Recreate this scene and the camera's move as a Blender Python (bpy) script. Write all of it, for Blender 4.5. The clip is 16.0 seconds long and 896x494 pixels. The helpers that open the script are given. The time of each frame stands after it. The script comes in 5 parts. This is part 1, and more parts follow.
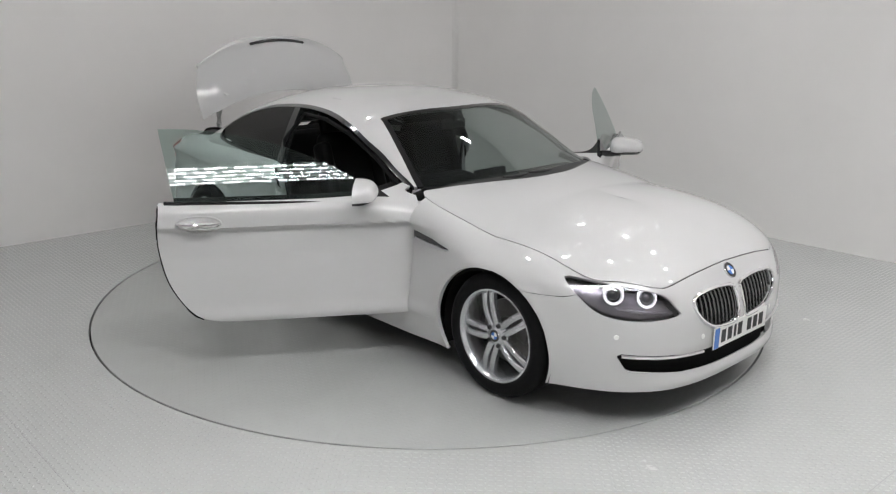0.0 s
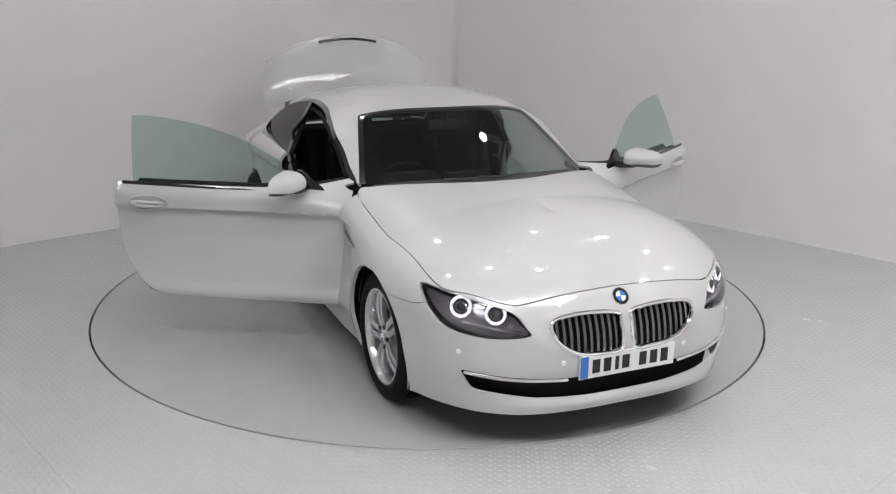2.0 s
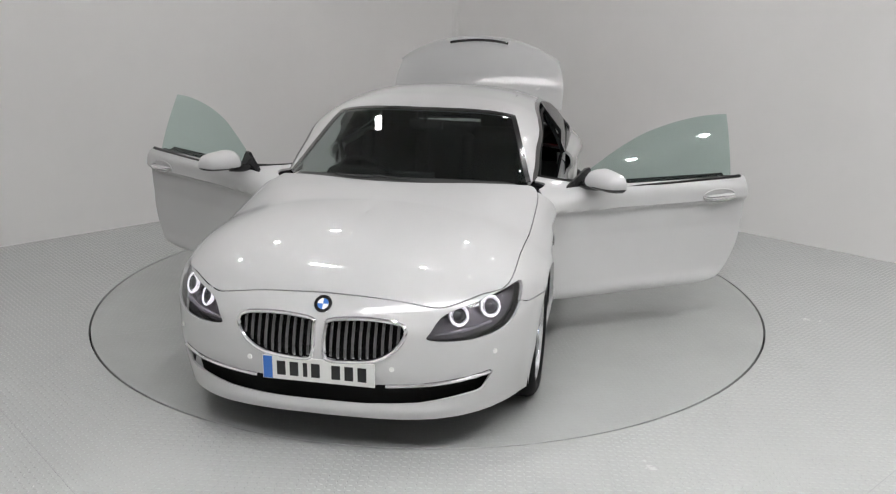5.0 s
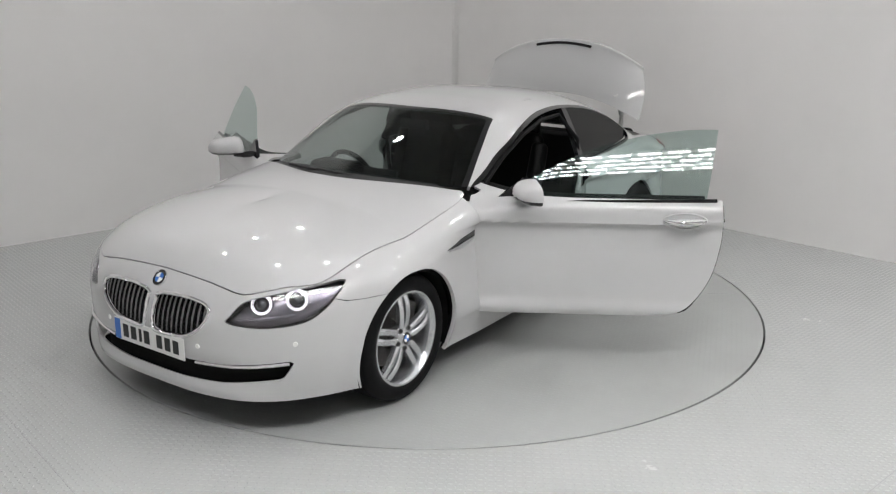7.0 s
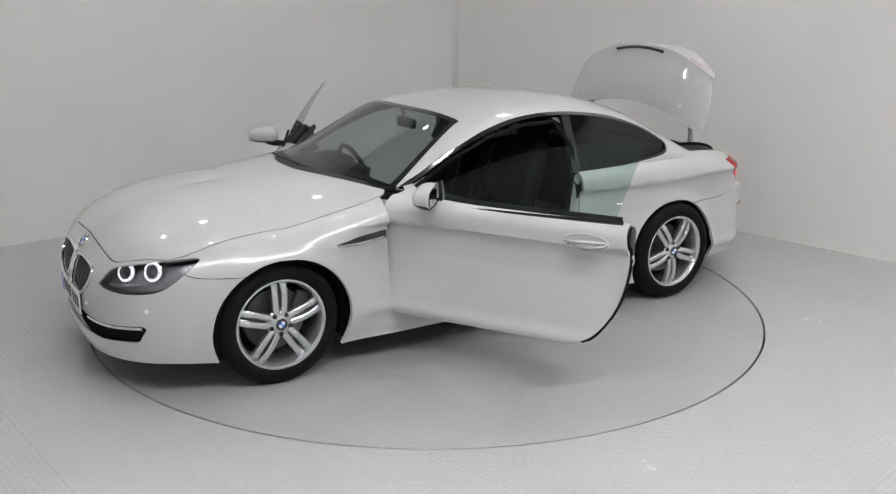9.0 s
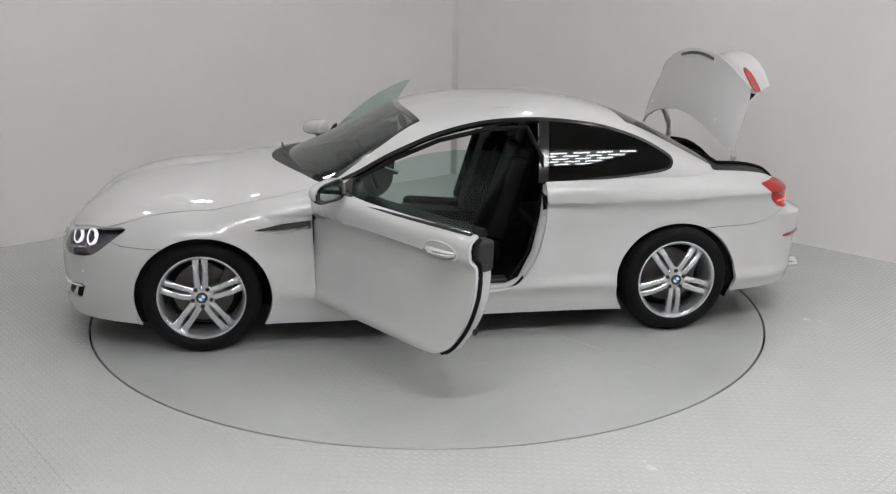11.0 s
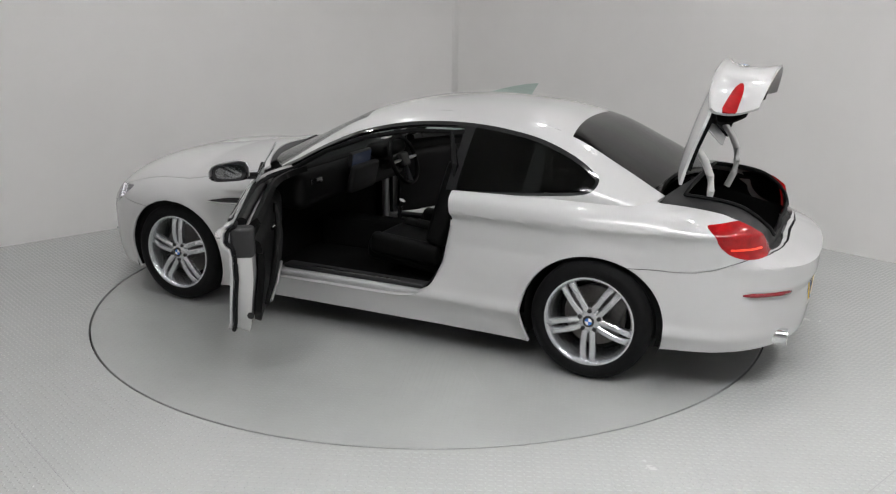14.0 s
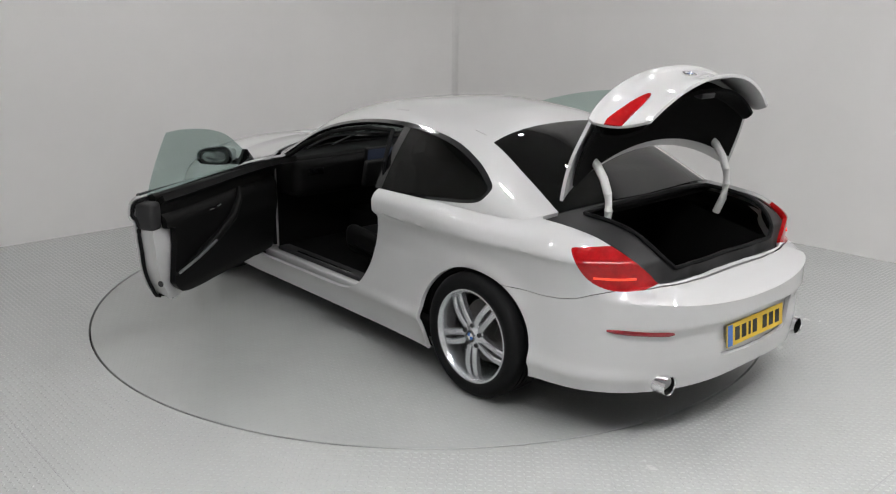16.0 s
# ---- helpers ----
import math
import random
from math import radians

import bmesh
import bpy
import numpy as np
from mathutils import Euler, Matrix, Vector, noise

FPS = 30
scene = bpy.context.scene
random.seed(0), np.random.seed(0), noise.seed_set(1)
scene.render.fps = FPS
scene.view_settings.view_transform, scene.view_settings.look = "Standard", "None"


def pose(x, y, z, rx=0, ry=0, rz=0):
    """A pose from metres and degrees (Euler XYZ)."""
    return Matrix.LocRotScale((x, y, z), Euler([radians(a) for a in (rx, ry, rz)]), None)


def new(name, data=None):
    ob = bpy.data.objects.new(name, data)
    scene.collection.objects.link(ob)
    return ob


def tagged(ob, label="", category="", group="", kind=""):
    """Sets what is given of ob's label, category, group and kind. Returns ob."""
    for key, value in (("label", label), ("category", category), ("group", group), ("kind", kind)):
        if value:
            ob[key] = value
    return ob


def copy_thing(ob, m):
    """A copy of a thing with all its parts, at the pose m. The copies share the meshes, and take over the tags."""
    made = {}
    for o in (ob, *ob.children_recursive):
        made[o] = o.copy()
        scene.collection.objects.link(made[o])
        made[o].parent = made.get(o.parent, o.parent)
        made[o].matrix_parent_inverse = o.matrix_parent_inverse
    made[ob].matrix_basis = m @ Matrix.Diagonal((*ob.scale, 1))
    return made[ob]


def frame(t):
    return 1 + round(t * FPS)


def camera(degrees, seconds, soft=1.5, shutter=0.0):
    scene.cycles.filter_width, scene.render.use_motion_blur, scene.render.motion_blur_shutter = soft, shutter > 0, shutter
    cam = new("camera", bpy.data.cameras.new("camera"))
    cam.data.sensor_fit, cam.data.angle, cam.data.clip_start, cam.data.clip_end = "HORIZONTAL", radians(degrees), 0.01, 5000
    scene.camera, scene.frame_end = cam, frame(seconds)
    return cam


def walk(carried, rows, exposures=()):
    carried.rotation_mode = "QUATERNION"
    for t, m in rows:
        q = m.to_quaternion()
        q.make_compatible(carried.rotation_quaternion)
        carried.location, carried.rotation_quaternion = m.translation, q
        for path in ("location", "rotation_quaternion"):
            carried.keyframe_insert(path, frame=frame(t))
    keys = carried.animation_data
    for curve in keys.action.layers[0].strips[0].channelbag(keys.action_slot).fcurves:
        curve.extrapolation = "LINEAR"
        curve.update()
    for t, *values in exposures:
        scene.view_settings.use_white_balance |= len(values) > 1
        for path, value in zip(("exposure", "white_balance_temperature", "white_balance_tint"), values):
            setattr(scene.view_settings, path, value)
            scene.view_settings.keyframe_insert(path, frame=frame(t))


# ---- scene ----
# ---- camera: it stands still on a tripod ----
cam = camera(54.08, 16.0, soft=1.2)
EYE = pose(0.0, -5.879, 2.008, 90 - 15.895, 0, -1.201) @ pose(0, 0, 0, 0, 0, 0.707)
walk(cam, [(0.0, EYE), (16.0, EYE)])

# turn of the turntable in degrees, second by second
TURNS = [(0.0, -47.6), (0.5, -50.7), (1.0, -55.75), (1.5, -61.35), (2.0, -67.25), (3.0, -79.0), (4.0, -90.75), (5.2, -104.7),
         (6.5, -119.8), (8.0, -137.3), (9.0, -148.8), (10.2, -162.3), (11.5, -177.2), (12.0, -183.2), (13.0, -194.5), (14.0, -205.9),
         (15.0, -217.4), (16.0, -229.2)]
PIVOT = (-0.026, -0.009)   # the turntable's axis in the car's own plan
RING = 2.236               # turntable radius

# ---- world and exposure ----
world = bpy.data.worlds.new("room_dark")
world.use_nodes = True
world.node_tree.nodes["Background"].inputs[0].default_value = (0.5, 0.5, 0.52, 1)
world.node_tree.nodes["Background"].inputs[1].default_value = 0.02
scene.world = world
scene.view_settings.exposure = 0.0
PANEL_GLOW = 30.5
SPOT_GLOW = 206.0


# ---- materials ----
def mat(name, color, rough=0.5, metal=0.0, coat=0.0, spec=0.5, vary=0.0, scale=8.0, bump=0.0, bump_scale=60.0, glow=0.0, glow_color=None, rvary=0.0, scuffs=0.0):
    m = bpy.data.materials.new(name)
    m.use_nodes = True
    nt = m.node_tree
    b = nt.nodes["Principled BSDF"]
    b.inputs["Base Color"].default_value = (*color, 1)
    b.inputs["Roughness"].default_value = rough
    b.inputs["Metallic"].default_value = metal
    b.inputs["Coat Weight"].default_value = coat
    b.inputs["Coat Roughness"].default_value = 0.04
    b.inputs["Specular IOR Level"].default_value = spec
    if glow:
        b.inputs["Emission Color"].default_value = (*(glow_color or color), 1)
        b.inputs["Emission Strength"].default_value = glow
    if vary or rvary or bump:
        tc = nt.nodes.new("ShaderNodeTexCoord")
    if vary or rvary:
        n1 = nt.nodes.new("ShaderNodeTexNoise")
        n1.inputs["Scale"].default_value = scale
        n1.inputs["Detail"].default_value = 6
        n1.inputs["Roughness"].default_value = 0.65
        nt.links.new(tc.outputs["Object"], n1.inputs["Vector"])
    if vary:
        mr = nt.nodes.new("ShaderNodeMapRange")
        mr.inputs["From Min"].default_value, mr.inputs["From Max"].default_value = 0.3, 0.7
        mr.inputs["To Min"].default_value, mr.inputs["To Max"].default_value = 1 - vary, 1 + vary
        nt.links.new(n1.outputs["Fac"], mr.inputs["Value"])
        mx = nt.nodes.new("ShaderNodeMix")
        mx.data_type, mx.blend_type = "RGBA", "MULTIPLY"
        mx.inputs[0].default_value = 1
        mx.inputs[6].default_value = (*color, 1)
        nt.links.new(mr.outputs["Result"], mx.inputs[7])
        nt.links.new(mx.outputs[2], b.inputs["Base Color"])
        if scuffs:                          # small dark marks, sparse and irregular
            n3 = nt.nodes.new("ShaderNodeTexNoise")
            n3.inputs["Scale"].default_value, n3.inputs["Detail"].default_value = 5.5, 9
            n3.inputs["Roughness"].default_value = 0.75
            nt.links.new(tc.outputs["Object"], n3.inputs["Vector"])
            m3 = nt.nodes.new("ShaderNodeMapRange")
            m3.inputs["From Min"].default_value, m3.inputs["From Max"].default_value = 0.715, 0.76
            m3.inputs["To Max"].default_value = scuffs
            nt.links.new(n3.outputs["Fac"], m3.inputs["Value"])
            x3 = nt.nodes.new("ShaderNodeMix")
            x3.data_type = "RGBA"
            x3.inputs[7].default_value = (0.10, 0.10, 0.10, 1)
            nt.links.new(m3.outputs["Result"], x3.inputs[0])
            nt.links.new(mx.outputs[2], x3.inputs[6])
            nt.links.new(x3.outputs[2], b.inputs["Base Color"])
    if rvary:
        m2 = nt.nodes.new("ShaderNodeMapRange")
        m2.inputs["From Min"].default_value, m2.inputs["From Max"].default_value = 0.3, 0.7
        m2.inputs["To Min"].default_value, m2.inputs["To Max"].default_value = rough - rvary, rough + rvary
        nt.links.new(n1.outputs["Fac"], m2.inputs["Value"])
        nt.links.new(m2.outputs["Result"], b.inputs["Roughness"])
    if bump:
        n2 = nt.nodes.new("ShaderNodeTexNoise")
        n2.inputs["Scale"].default_value = bump_scale
        n2.inputs["Detail"].default_value = 4
        nt.links.new(tc.outputs["Object"], n2.inputs["Vector"])
        bp = nt.nodes.new("ShaderNodeBump")
        bp.inputs["Strength"].default_value = bump
        bp.inputs["Distance"].default_value = 0.002
        nt.links.new(n2.outputs["Fac"], bp.inputs["Height"])
        nt.links.new(bp.outputs["Normal"], b.inputs["Normal"])
    return m


def pane(name, tint, rough=0.0):
    """Clear sheet glass: light passes tinted, the gloss follows Fresnel."""
    m = bpy.data.materials.new(name)
    m.use_nodes = True
    nt = m.node_tree
    nt.nodes.remove(nt.nodes["Principled BSDF"])
    tr, gl, fr, pw, mx = (nt.nodes.new("ShaderNode" + k) for k in ("BsdfTransparent", "BsdfGlossy", "LayerWeight", "Math", "MixShader"))
    tr.inputs["Color"].default_value = (*tint, 1)
    gl.inputs["Roughness"].default_value = rough
    fr.inputs["Blend"].default_value = 0.5
    pw.operation = "MULTIPLY_ADD"           # Schlick's gloss: a little head-on, all of it at grazing
    p5 = nt.nodes.new("ShaderNodeMath")
    p5.operation = "POWER"
    p5.inputs[1].default_value = 5.0
    nt.links.new(fr.outputs["Facing"], p5.inputs[0])
    nt.links.new(p5.outputs[0], pw.inputs[0])
    pw.inputs[1].default_value, pw.inputs[2].default_value = 0.94, 0.045
    nt.links.new(pw.outputs[0], mx.inputs[0])
    nt.links.new(tr.outputs[0], mx.inputs[1])
    nt.links.new(gl.outputs[0], mx.inputs[2])
    nt.links.new(mx.outputs[0], nt.nodes["Material Output"].inputs["Surface"])
    return m


WALL = mat("wall_paint", (0.812, 0.80, 0.79), 0.75, vary=0.02, scale=1.2, bump=0.12, bump_scale=90)
FLOOR = mat("floor_paint", (0.44, 0.45, 0.44), 0.26, vary=0.035, scale=1.1, rvary=0.015, scuffs=0.5, bump=0.06, bump_scale=40)
TREAD = mat("tread_paint", (0.46, 0.47, 0.46), 0.17, vary=0.04, scale=3)
DECK = mat("deck_paint", (0.39, 0.40, 0.39), 0.22, vary=0.05, scale=1.3, rvary=0.03, scuffs=0.4, bump=0.05, bump_scale=40)
SEAM = mat("seam_grey", (0.31, 0.31, 0.31), 0.6)
PIT = mat("pit_black", (0.006, 0.006, 0.006), 0.8, spec=0.2)
CEIL = mat("ceiling_paint", (0.42, 0.42, 0.42), 0.8, vary=0.03, scale=2)
PAINT = mat("car_paint_white", (0.53, 0.53, 0.532), 0.34, coat=1.0, spec=0.4, vary=0.006, scale=3)
BLACKGLOSS = mat("gloss_black", (0.008, 0.008, 0.009), 0.12, coat=0.6)
RUBBER = mat("rubber", (0.006, 0.006, 0.0065), 0.7, spec=0.15, vary=0.2, scale=30, bump=0.1)
PLASTIC = mat("black_plastic", (0.016, 0.016, 0.017), 0.55, bump=0.15, bump_scale=400)
LEATHER = mat("black_leather", (0.004, 0.0039, 0.0039), 0.5, spec=0.14, vary=0.15, scale=40, bump=0.25, bump_scale=250)
CARPET = mat("black_carpet", (0.005, 0.005, 0.005), 0.95, vary=0.2, scale=120, bump=0.4, bump_scale=500, spec=0.1)
HEADLINER = mat("dark_headliner", (0.03, 0.03, 0.032), 0.9, bump=0.2, bump_scale=400)
CHROME = mat("chrome", (0.85, 0.85, 0.86), 0.08, metal=1.0)
SATIN = mat("satin_metal", (0.55, 0.55, 0.56), 0.28, metal=1.0)
ALLOY = mat("alloy_silver", (0.62, 0.63, 0.65), 0.26, metal=0.85, coat=0.6, vary=0.03, scale=20)
DISC = mat("brake_disc", (0.13, 0.125, 0.12), 0.45, metal=0.8, vary=0.15, scale=50)
LAMPGREY = mat("lamp_bezel", (0.34, 0.32, 0.36), 0.25, metal=0.7)
GLASS = pane("door_glass", (0.80, 0.88, 0.86))
SCREEN = pane("windscreen_glass", (0.60, 0.65, 0.64))
DARKGLASS = pane("dark_glass", (0.13, 0.14, 0.14))
LAMPGLASS = pane("lamp_glass", (0.92, 0.92, 0.93))
HALO = mat("lamp_ring", (1, 1, 1), 0.4, glow=1.0, glow_color=(0.95, 0.92, 1.0))
LENS = mat("projector_lens", (0.03, 0.03, 0.035), 0.05, coat=1.0)
RED = mat("red_lens", (0.26, 0.002, 0.004), 0.18, coat=0.35, spec=0.3, vary=0.4, scale=18, glow=0.09, glow_color=(1.0, 0.02, 0.02))
REDGLOW = mat("red_tail_strip", (0.8, 0.05, 0.03), 0.3, glow=0.7, glow_color=(1.0, 0.06, 0.02))
REDDEEP = mat("red_reflector", (0.22, 0.008, 0.015), 0.2, coat=0.8)
PLATE_W = mat("plate_white", (0.78, 0.78, 0.76), 0.35)
PLATE_Y = mat("plate_yellow", (0.78, 0.52, 0.03), 0.35)
BLUE = mat("blue_enamel", (0.03, 0.16, 0.55), 0.3, coat=0.5)
WHITE = mat("white_enamel", (0.8, 0.8, 0.8), 0.3, coat=0.5)
INK = mat("ink_black", (0.012, 0.012, 0.012), 0.5)
STEEL = mat("painted_grey_steel", (0.60, 0.60, 0.59), 0.4)
DISPLAY = mat("display_blue_grey", (0.05, 0.06, 0.09), 0.15, glow=0.02, glow_color=(0.4, 0.5, 0.8))
MIRROR = mat("mirror_glass", (0.6, 0.61, 0.62), 0.02, metal=1.0)
PANEL = mat("ceiling_light_diffuser", (1, 1, 1), 0.5, glow=PANEL_GLOW, glow_color=(1.0, 0.995, 1.0))
SPOT = mat("downlight_glow", (1, 1, 1), 0.5, glow=SPOT_GLOW, glow_color=(1.0, 0.99, 0.99))
FRAME = mat("ceiling_light_frame", (0.55, 0.55, 0.55), 0.5)


# ---- mesh tools ----
def solid(name, verts, faces, material, parent=None, smooth=True, mats=None, split=0.7):
    me = bpy.data.meshes.new(name)
    me.from_pydata([tuple(map(float, v)) for v in verts], [], [tuple(int(i) for i in f) for f in faces])
    for m in (mats or [material]):
        me.materials.append(m)
    me.polygons.foreach_set("use_smooth", [smooth] * len(me.polygons))
    me.update()
    ob = new(name, me)
    if parent is not None:
        ob.parent = parent
    if smooth and split:
        me.set_sharp_from_angle(angle=split)
    return ob


def part(name, bm, material, parent, label="", smooth=True, split=0.6):
    me = bpy.data.meshes.new(name)
    bm.to_mesh(me)
    bm.free()
    me.materials.append(material)
    me.polygons.foreach_set("use_smooth", [smooth] * len(me.polygons))
    if smooth:
        me.set_sharp_from_angle(angle=split)
    ob = new(name, me)
    ob.parent = parent
    if label:
        tagged(ob, label)
    return ob


def box(bm, cx, cy, cz, sx, sy, sz, m=None, bevel=0.0, taper=1.0):
    """A box with softened edges; taper narrows its top."""
    r = bmesh.ops.create_cube(bm, size=1)
    vs = r["verts"]
    for v in vs:
        k = taper if v.co.z > 0 else 1.0
        v.co = Vector((v.co.x * sx * k, v.co.y * sy * k, v.co.z * sz))
    if bevel:
        es = list({e for v in vs for e in v.link_edges})
        r2 = bmesh.ops.bevel(bm, geom=es, offset=bevel, segments=3, affect="EDGES", profile=0.5)
        vs = list({v for f in r2["faces"] for v in f.verts} | {v for v in vs if v.is_valid})
    mm = Matrix.Translation((cx, cy, cz)) @ (m or Matrix())
    for v in vs:
        v.co = mm @ v.co
    return vs


def lathe(bm, profile, seg=48, axis="Y", centre=(0, 0, 0), closed=False):
    """Turns (radius, along) points round an axis."""
    rings = []
    for r, a in profile:
        ring = []
        for i in range(seg):
            t = 2 * math.pi * i / seg
            c, s = r * math.cos(t), r * math.sin(t)
            p = {"Y": (c, a, s), "X": (a, c, s), "Z": (c, s, a)}[axis]
            ring.append(bm.verts.new(Vector(p) + Vector(centre)))
        rings.append(ring)
    pairs = list(zip(rings, rings[1:])) + ([(rings[-1], rings[0])] if closed else [])
    for A, B in pairs:
        for i in range(seg):
            j = (i + 1) % seg
            bm.faces.new((A[i], A[j], B[j], B[i]))
    bmesh.ops.recalc_face_normals(bm, faces=bm.faces[:])


def tube(bm, pts, radius, seg=8, closed=False, flat=1.0):
    """A round bar along points."""
    P = [Vector(p) for p in pts]
    n = len(P)
    rings = []
    for i, p in enumerate(P):
        d = (P[(i + 1) % n] - P[i - 1]) if closed else (P[min(i + 1, n - 1)] - P[max(i - 1, 0)])
        d.normalize()
        u = d.cross(Vector((0, 0, 1)))
        if u.length < 0.05:
            u = d.cross(Vector((0, 1, 0)))
        u.normalize()
        w = u.cross(d)
        r = radius[i] if isinstance(radius, (list, tuple)) else radius
        rings.append([bm.verts.new(p + u * (r * math.cos(2 * math.pi * k / seg)) + w * (r * flat * math.sin(2 * math.pi * k / seg))) for k in range(seg)])
    for i in range(n if closed else n - 1):
        A, B = rings[i], rings[(i + 1) % n]
        for k in range(seg):
            bm.faces.new((A[k], A[(k + 1) % seg], B[(k + 1) % seg], B[k]))
    if not closed:
        bm.faces.new(rings[0])
        bm.faces.new(rings[-1][::-1])
    bmesh.ops.recalc_face_normals(bm, faces=bm.faces[:])


def spl(xs, ys):
    """A smooth curve through a few points, as a function."""
    xs, ys = np.array(xs, float), np.array(ys, float)
    d = np.diff(ys) / np.diff(xs)
    m = np.concatenate([[d[0]], np.where(d[1:] * d[:-1] > 0, 2 * d[1:] * d[:-1] / np.where(d[1:] + d[:-1] == 0, 1, d[1:] + d[:-1]), 0), [d[-1]]])

    def f(x):
        x = np.clip(np.asarray(x, float), xs[0], xs[-1])
        i = np.clip(np.searchsorted(xs, x) - 1, 0, len(xs) - 2)
        h = xs[i + 1] - xs[i]
        t = (x - xs[i]) / h
        return (2 * t**3 - 3 * t**2 + 1) * ys[i] + (t**3 - 2 * t**2 + t) * h * m[i] + (-2 * t**3 + 3 * t**2) * ys[i + 1] + (t**3 - t**2) * h * m[i + 1]
    return f


def loop(points, n=6):
    """A closed curve rounded through points (Catmull-Rom), as an array."""
    P = np.array(points, float)
    out = []
    for i in range(len(P)):
        a, b, c, d = P[i - 1], P[i], P[(i + 1) % len(P)], P[(i + 2) % len(P)]
        for k in range(n):
            t = k / n
            out.append(0.5 * ((2 * b) + (c - a) * t + (2 * a - 5 * b + 4 * c - d) * t * t + (3 * b - a - 3 * c + d) * t**3))
    return np.array(out)


def dist(poly):
    """Signed distance to a closed outline, negative inside, as a function of two arrays."""
    A = np.array(poly, float)
    B = np.roll(A, -1, 0)

    def f(u, v):
        q = np.stack([u, v], -1)[:, None, :]
        e = (B - A)[None]
        w = q - A[None]
        t = np.clip((w * e).sum(-1) / np.maximum((e * e).sum(-1), 1e-12), 0, 1)
        dd = np.sqrt(((w - e * t[..., None]) ** 2).sum(-1)).min(1)
        y0, y1, py = A[None, :, 1], B[None, :, 1], q[..., 1]
        cross = (y0 > py) != (y1 > py)
        xi = A[None, :, 0] + (py - y0) / np.where(y1 == y0, 1e-12, y1 - y0) * (B - A)[None, :, 0]
        inside = (cross & (q[..., 0] < xi)).sum(1) % 2 == 1
        return np.where(inside, -dd, dd)
    return f


def clip(sheet, f):
    """Cuts a sheet (vertices, faces) along f = 0: the part with f < 0, and the rest."""
    V, F = sheet
    if not len(F):
        return sheet, sheet
    val = f(V[:, 0], V[:, 1], V[:, 2])
    val = np.where(np.abs(val) < 1e-6, 1e-6, val)
    edges = {}
    for fc in F:
        for a, b in zip(fc, fc[1:] + fc[:1]):
            if val[a] * val[b] < 0:
                edges.setdefault((min(a, b), max(a, b)), len(edges))
    NV = V
    if edges:
        E = np.array(list(edges))
        lo, hi = np.zeros(len(E)), np.ones(len(E))
        va = val[E[:, 0]]
        for _ in range(9):
            mid = (lo + hi) / 2
            P = V[E[:, 0]] * (1 - mid)[:, None] + V[E[:, 1]] * mid[:, None]
            same = f(P[:, 0], P[:, 1], P[:, 2]) * va > 0
            lo, hi = np.where(same, mid, lo), np.where(same, hi, mid)
        mid = (lo + hi) / 2
        NV = np.vstack([V, V[E[:, 0]] * (1 - mid)[:, None] + V[E[:, 1]] * mid[:, None]])
    out = ([], [])
    n0 = len(V)
    for fc in F:
        polys = ([], [])
        for a, b in zip(fc, fc[1:] + fc[:1]):
            k = 0 if val[a] < 0 else 1
            polys[k].append(a)
            if val[a] * val[b] < 0:
                c = n0 + edges[(min(a, b), max(a, b))]
                polys[0].append(c)
                polys[1].append(c)
        for k in (0, 1):
            if len(polys[k]) >= 3:
                out[k].append(polys[k])
    return tidy((NV, out[0])), tidy((NV, out[1]))


def tidy(sheet):
    V, F = sheet
    used = sorted({i for f in F for i in f})
    idx = {j: i for i, j in enumerate(used)}
    return V[used] if used else np.zeros((0, 3)), [[idx[i] for i in f] for f in F]


def normals(sheet):
    V, F = sheet
    N = np.zeros_like(V)
    for f in F:
        a, b, c = V[f[0]], V[f[1]], V[f[2]]
        n = np.cross(b - a, c - a) if len(f) == 3 else np.cross(V[f[2]] - a, V[f[-1]] - b)
        for i in f:
            N[i] += n
    return N / np.maximum(np.linalg.norm(N, axis=1), 1e-9)[:, None]


def shift(sheet, d):
    return sheet[0] - normals(sheet) * d, sheet[1]


def draw_in(sheet, scale, move):
    """A copy of a sheet drawn in towards the car's middle."""
    return sheet[0] * scale + move, sheet[1]


def flip(sheet):
    return sheet[0] * [1, -1, 1], [f[::-1] for f in sheet[1]]


def islands(sheet):
    """The separate pieces of a sheet, largest first."""
    V, F = sheet
    root = list(range(len(V)))

    def find(i):
        while root[i] != i:
            root[i] = root[root[i]]
            i = root[i]
        return i
    for f in F:
        for i in f[1:]:
            root[find(i)] = find(f[0])
    sets = {}
    for f in F:
        sets.setdefault(find(f[0]), []).append(f)
    return [tidy((V, g)) for g in sorted(sets.values(), key=len, reverse=True)]


def both(sheet):
    """The half sheet and its mirror image, joined along the middle."""
    V, F = sheet
    W2 = V * [1, -1, 1]
    n = len(V)
    on = [i if abs(V[i, 1]) < 1e-5 else n + i for i in range(n)]
    return tidy((np.vstack([V, W2]), F + [[on[i] for i in f][::-1] for f in F]))


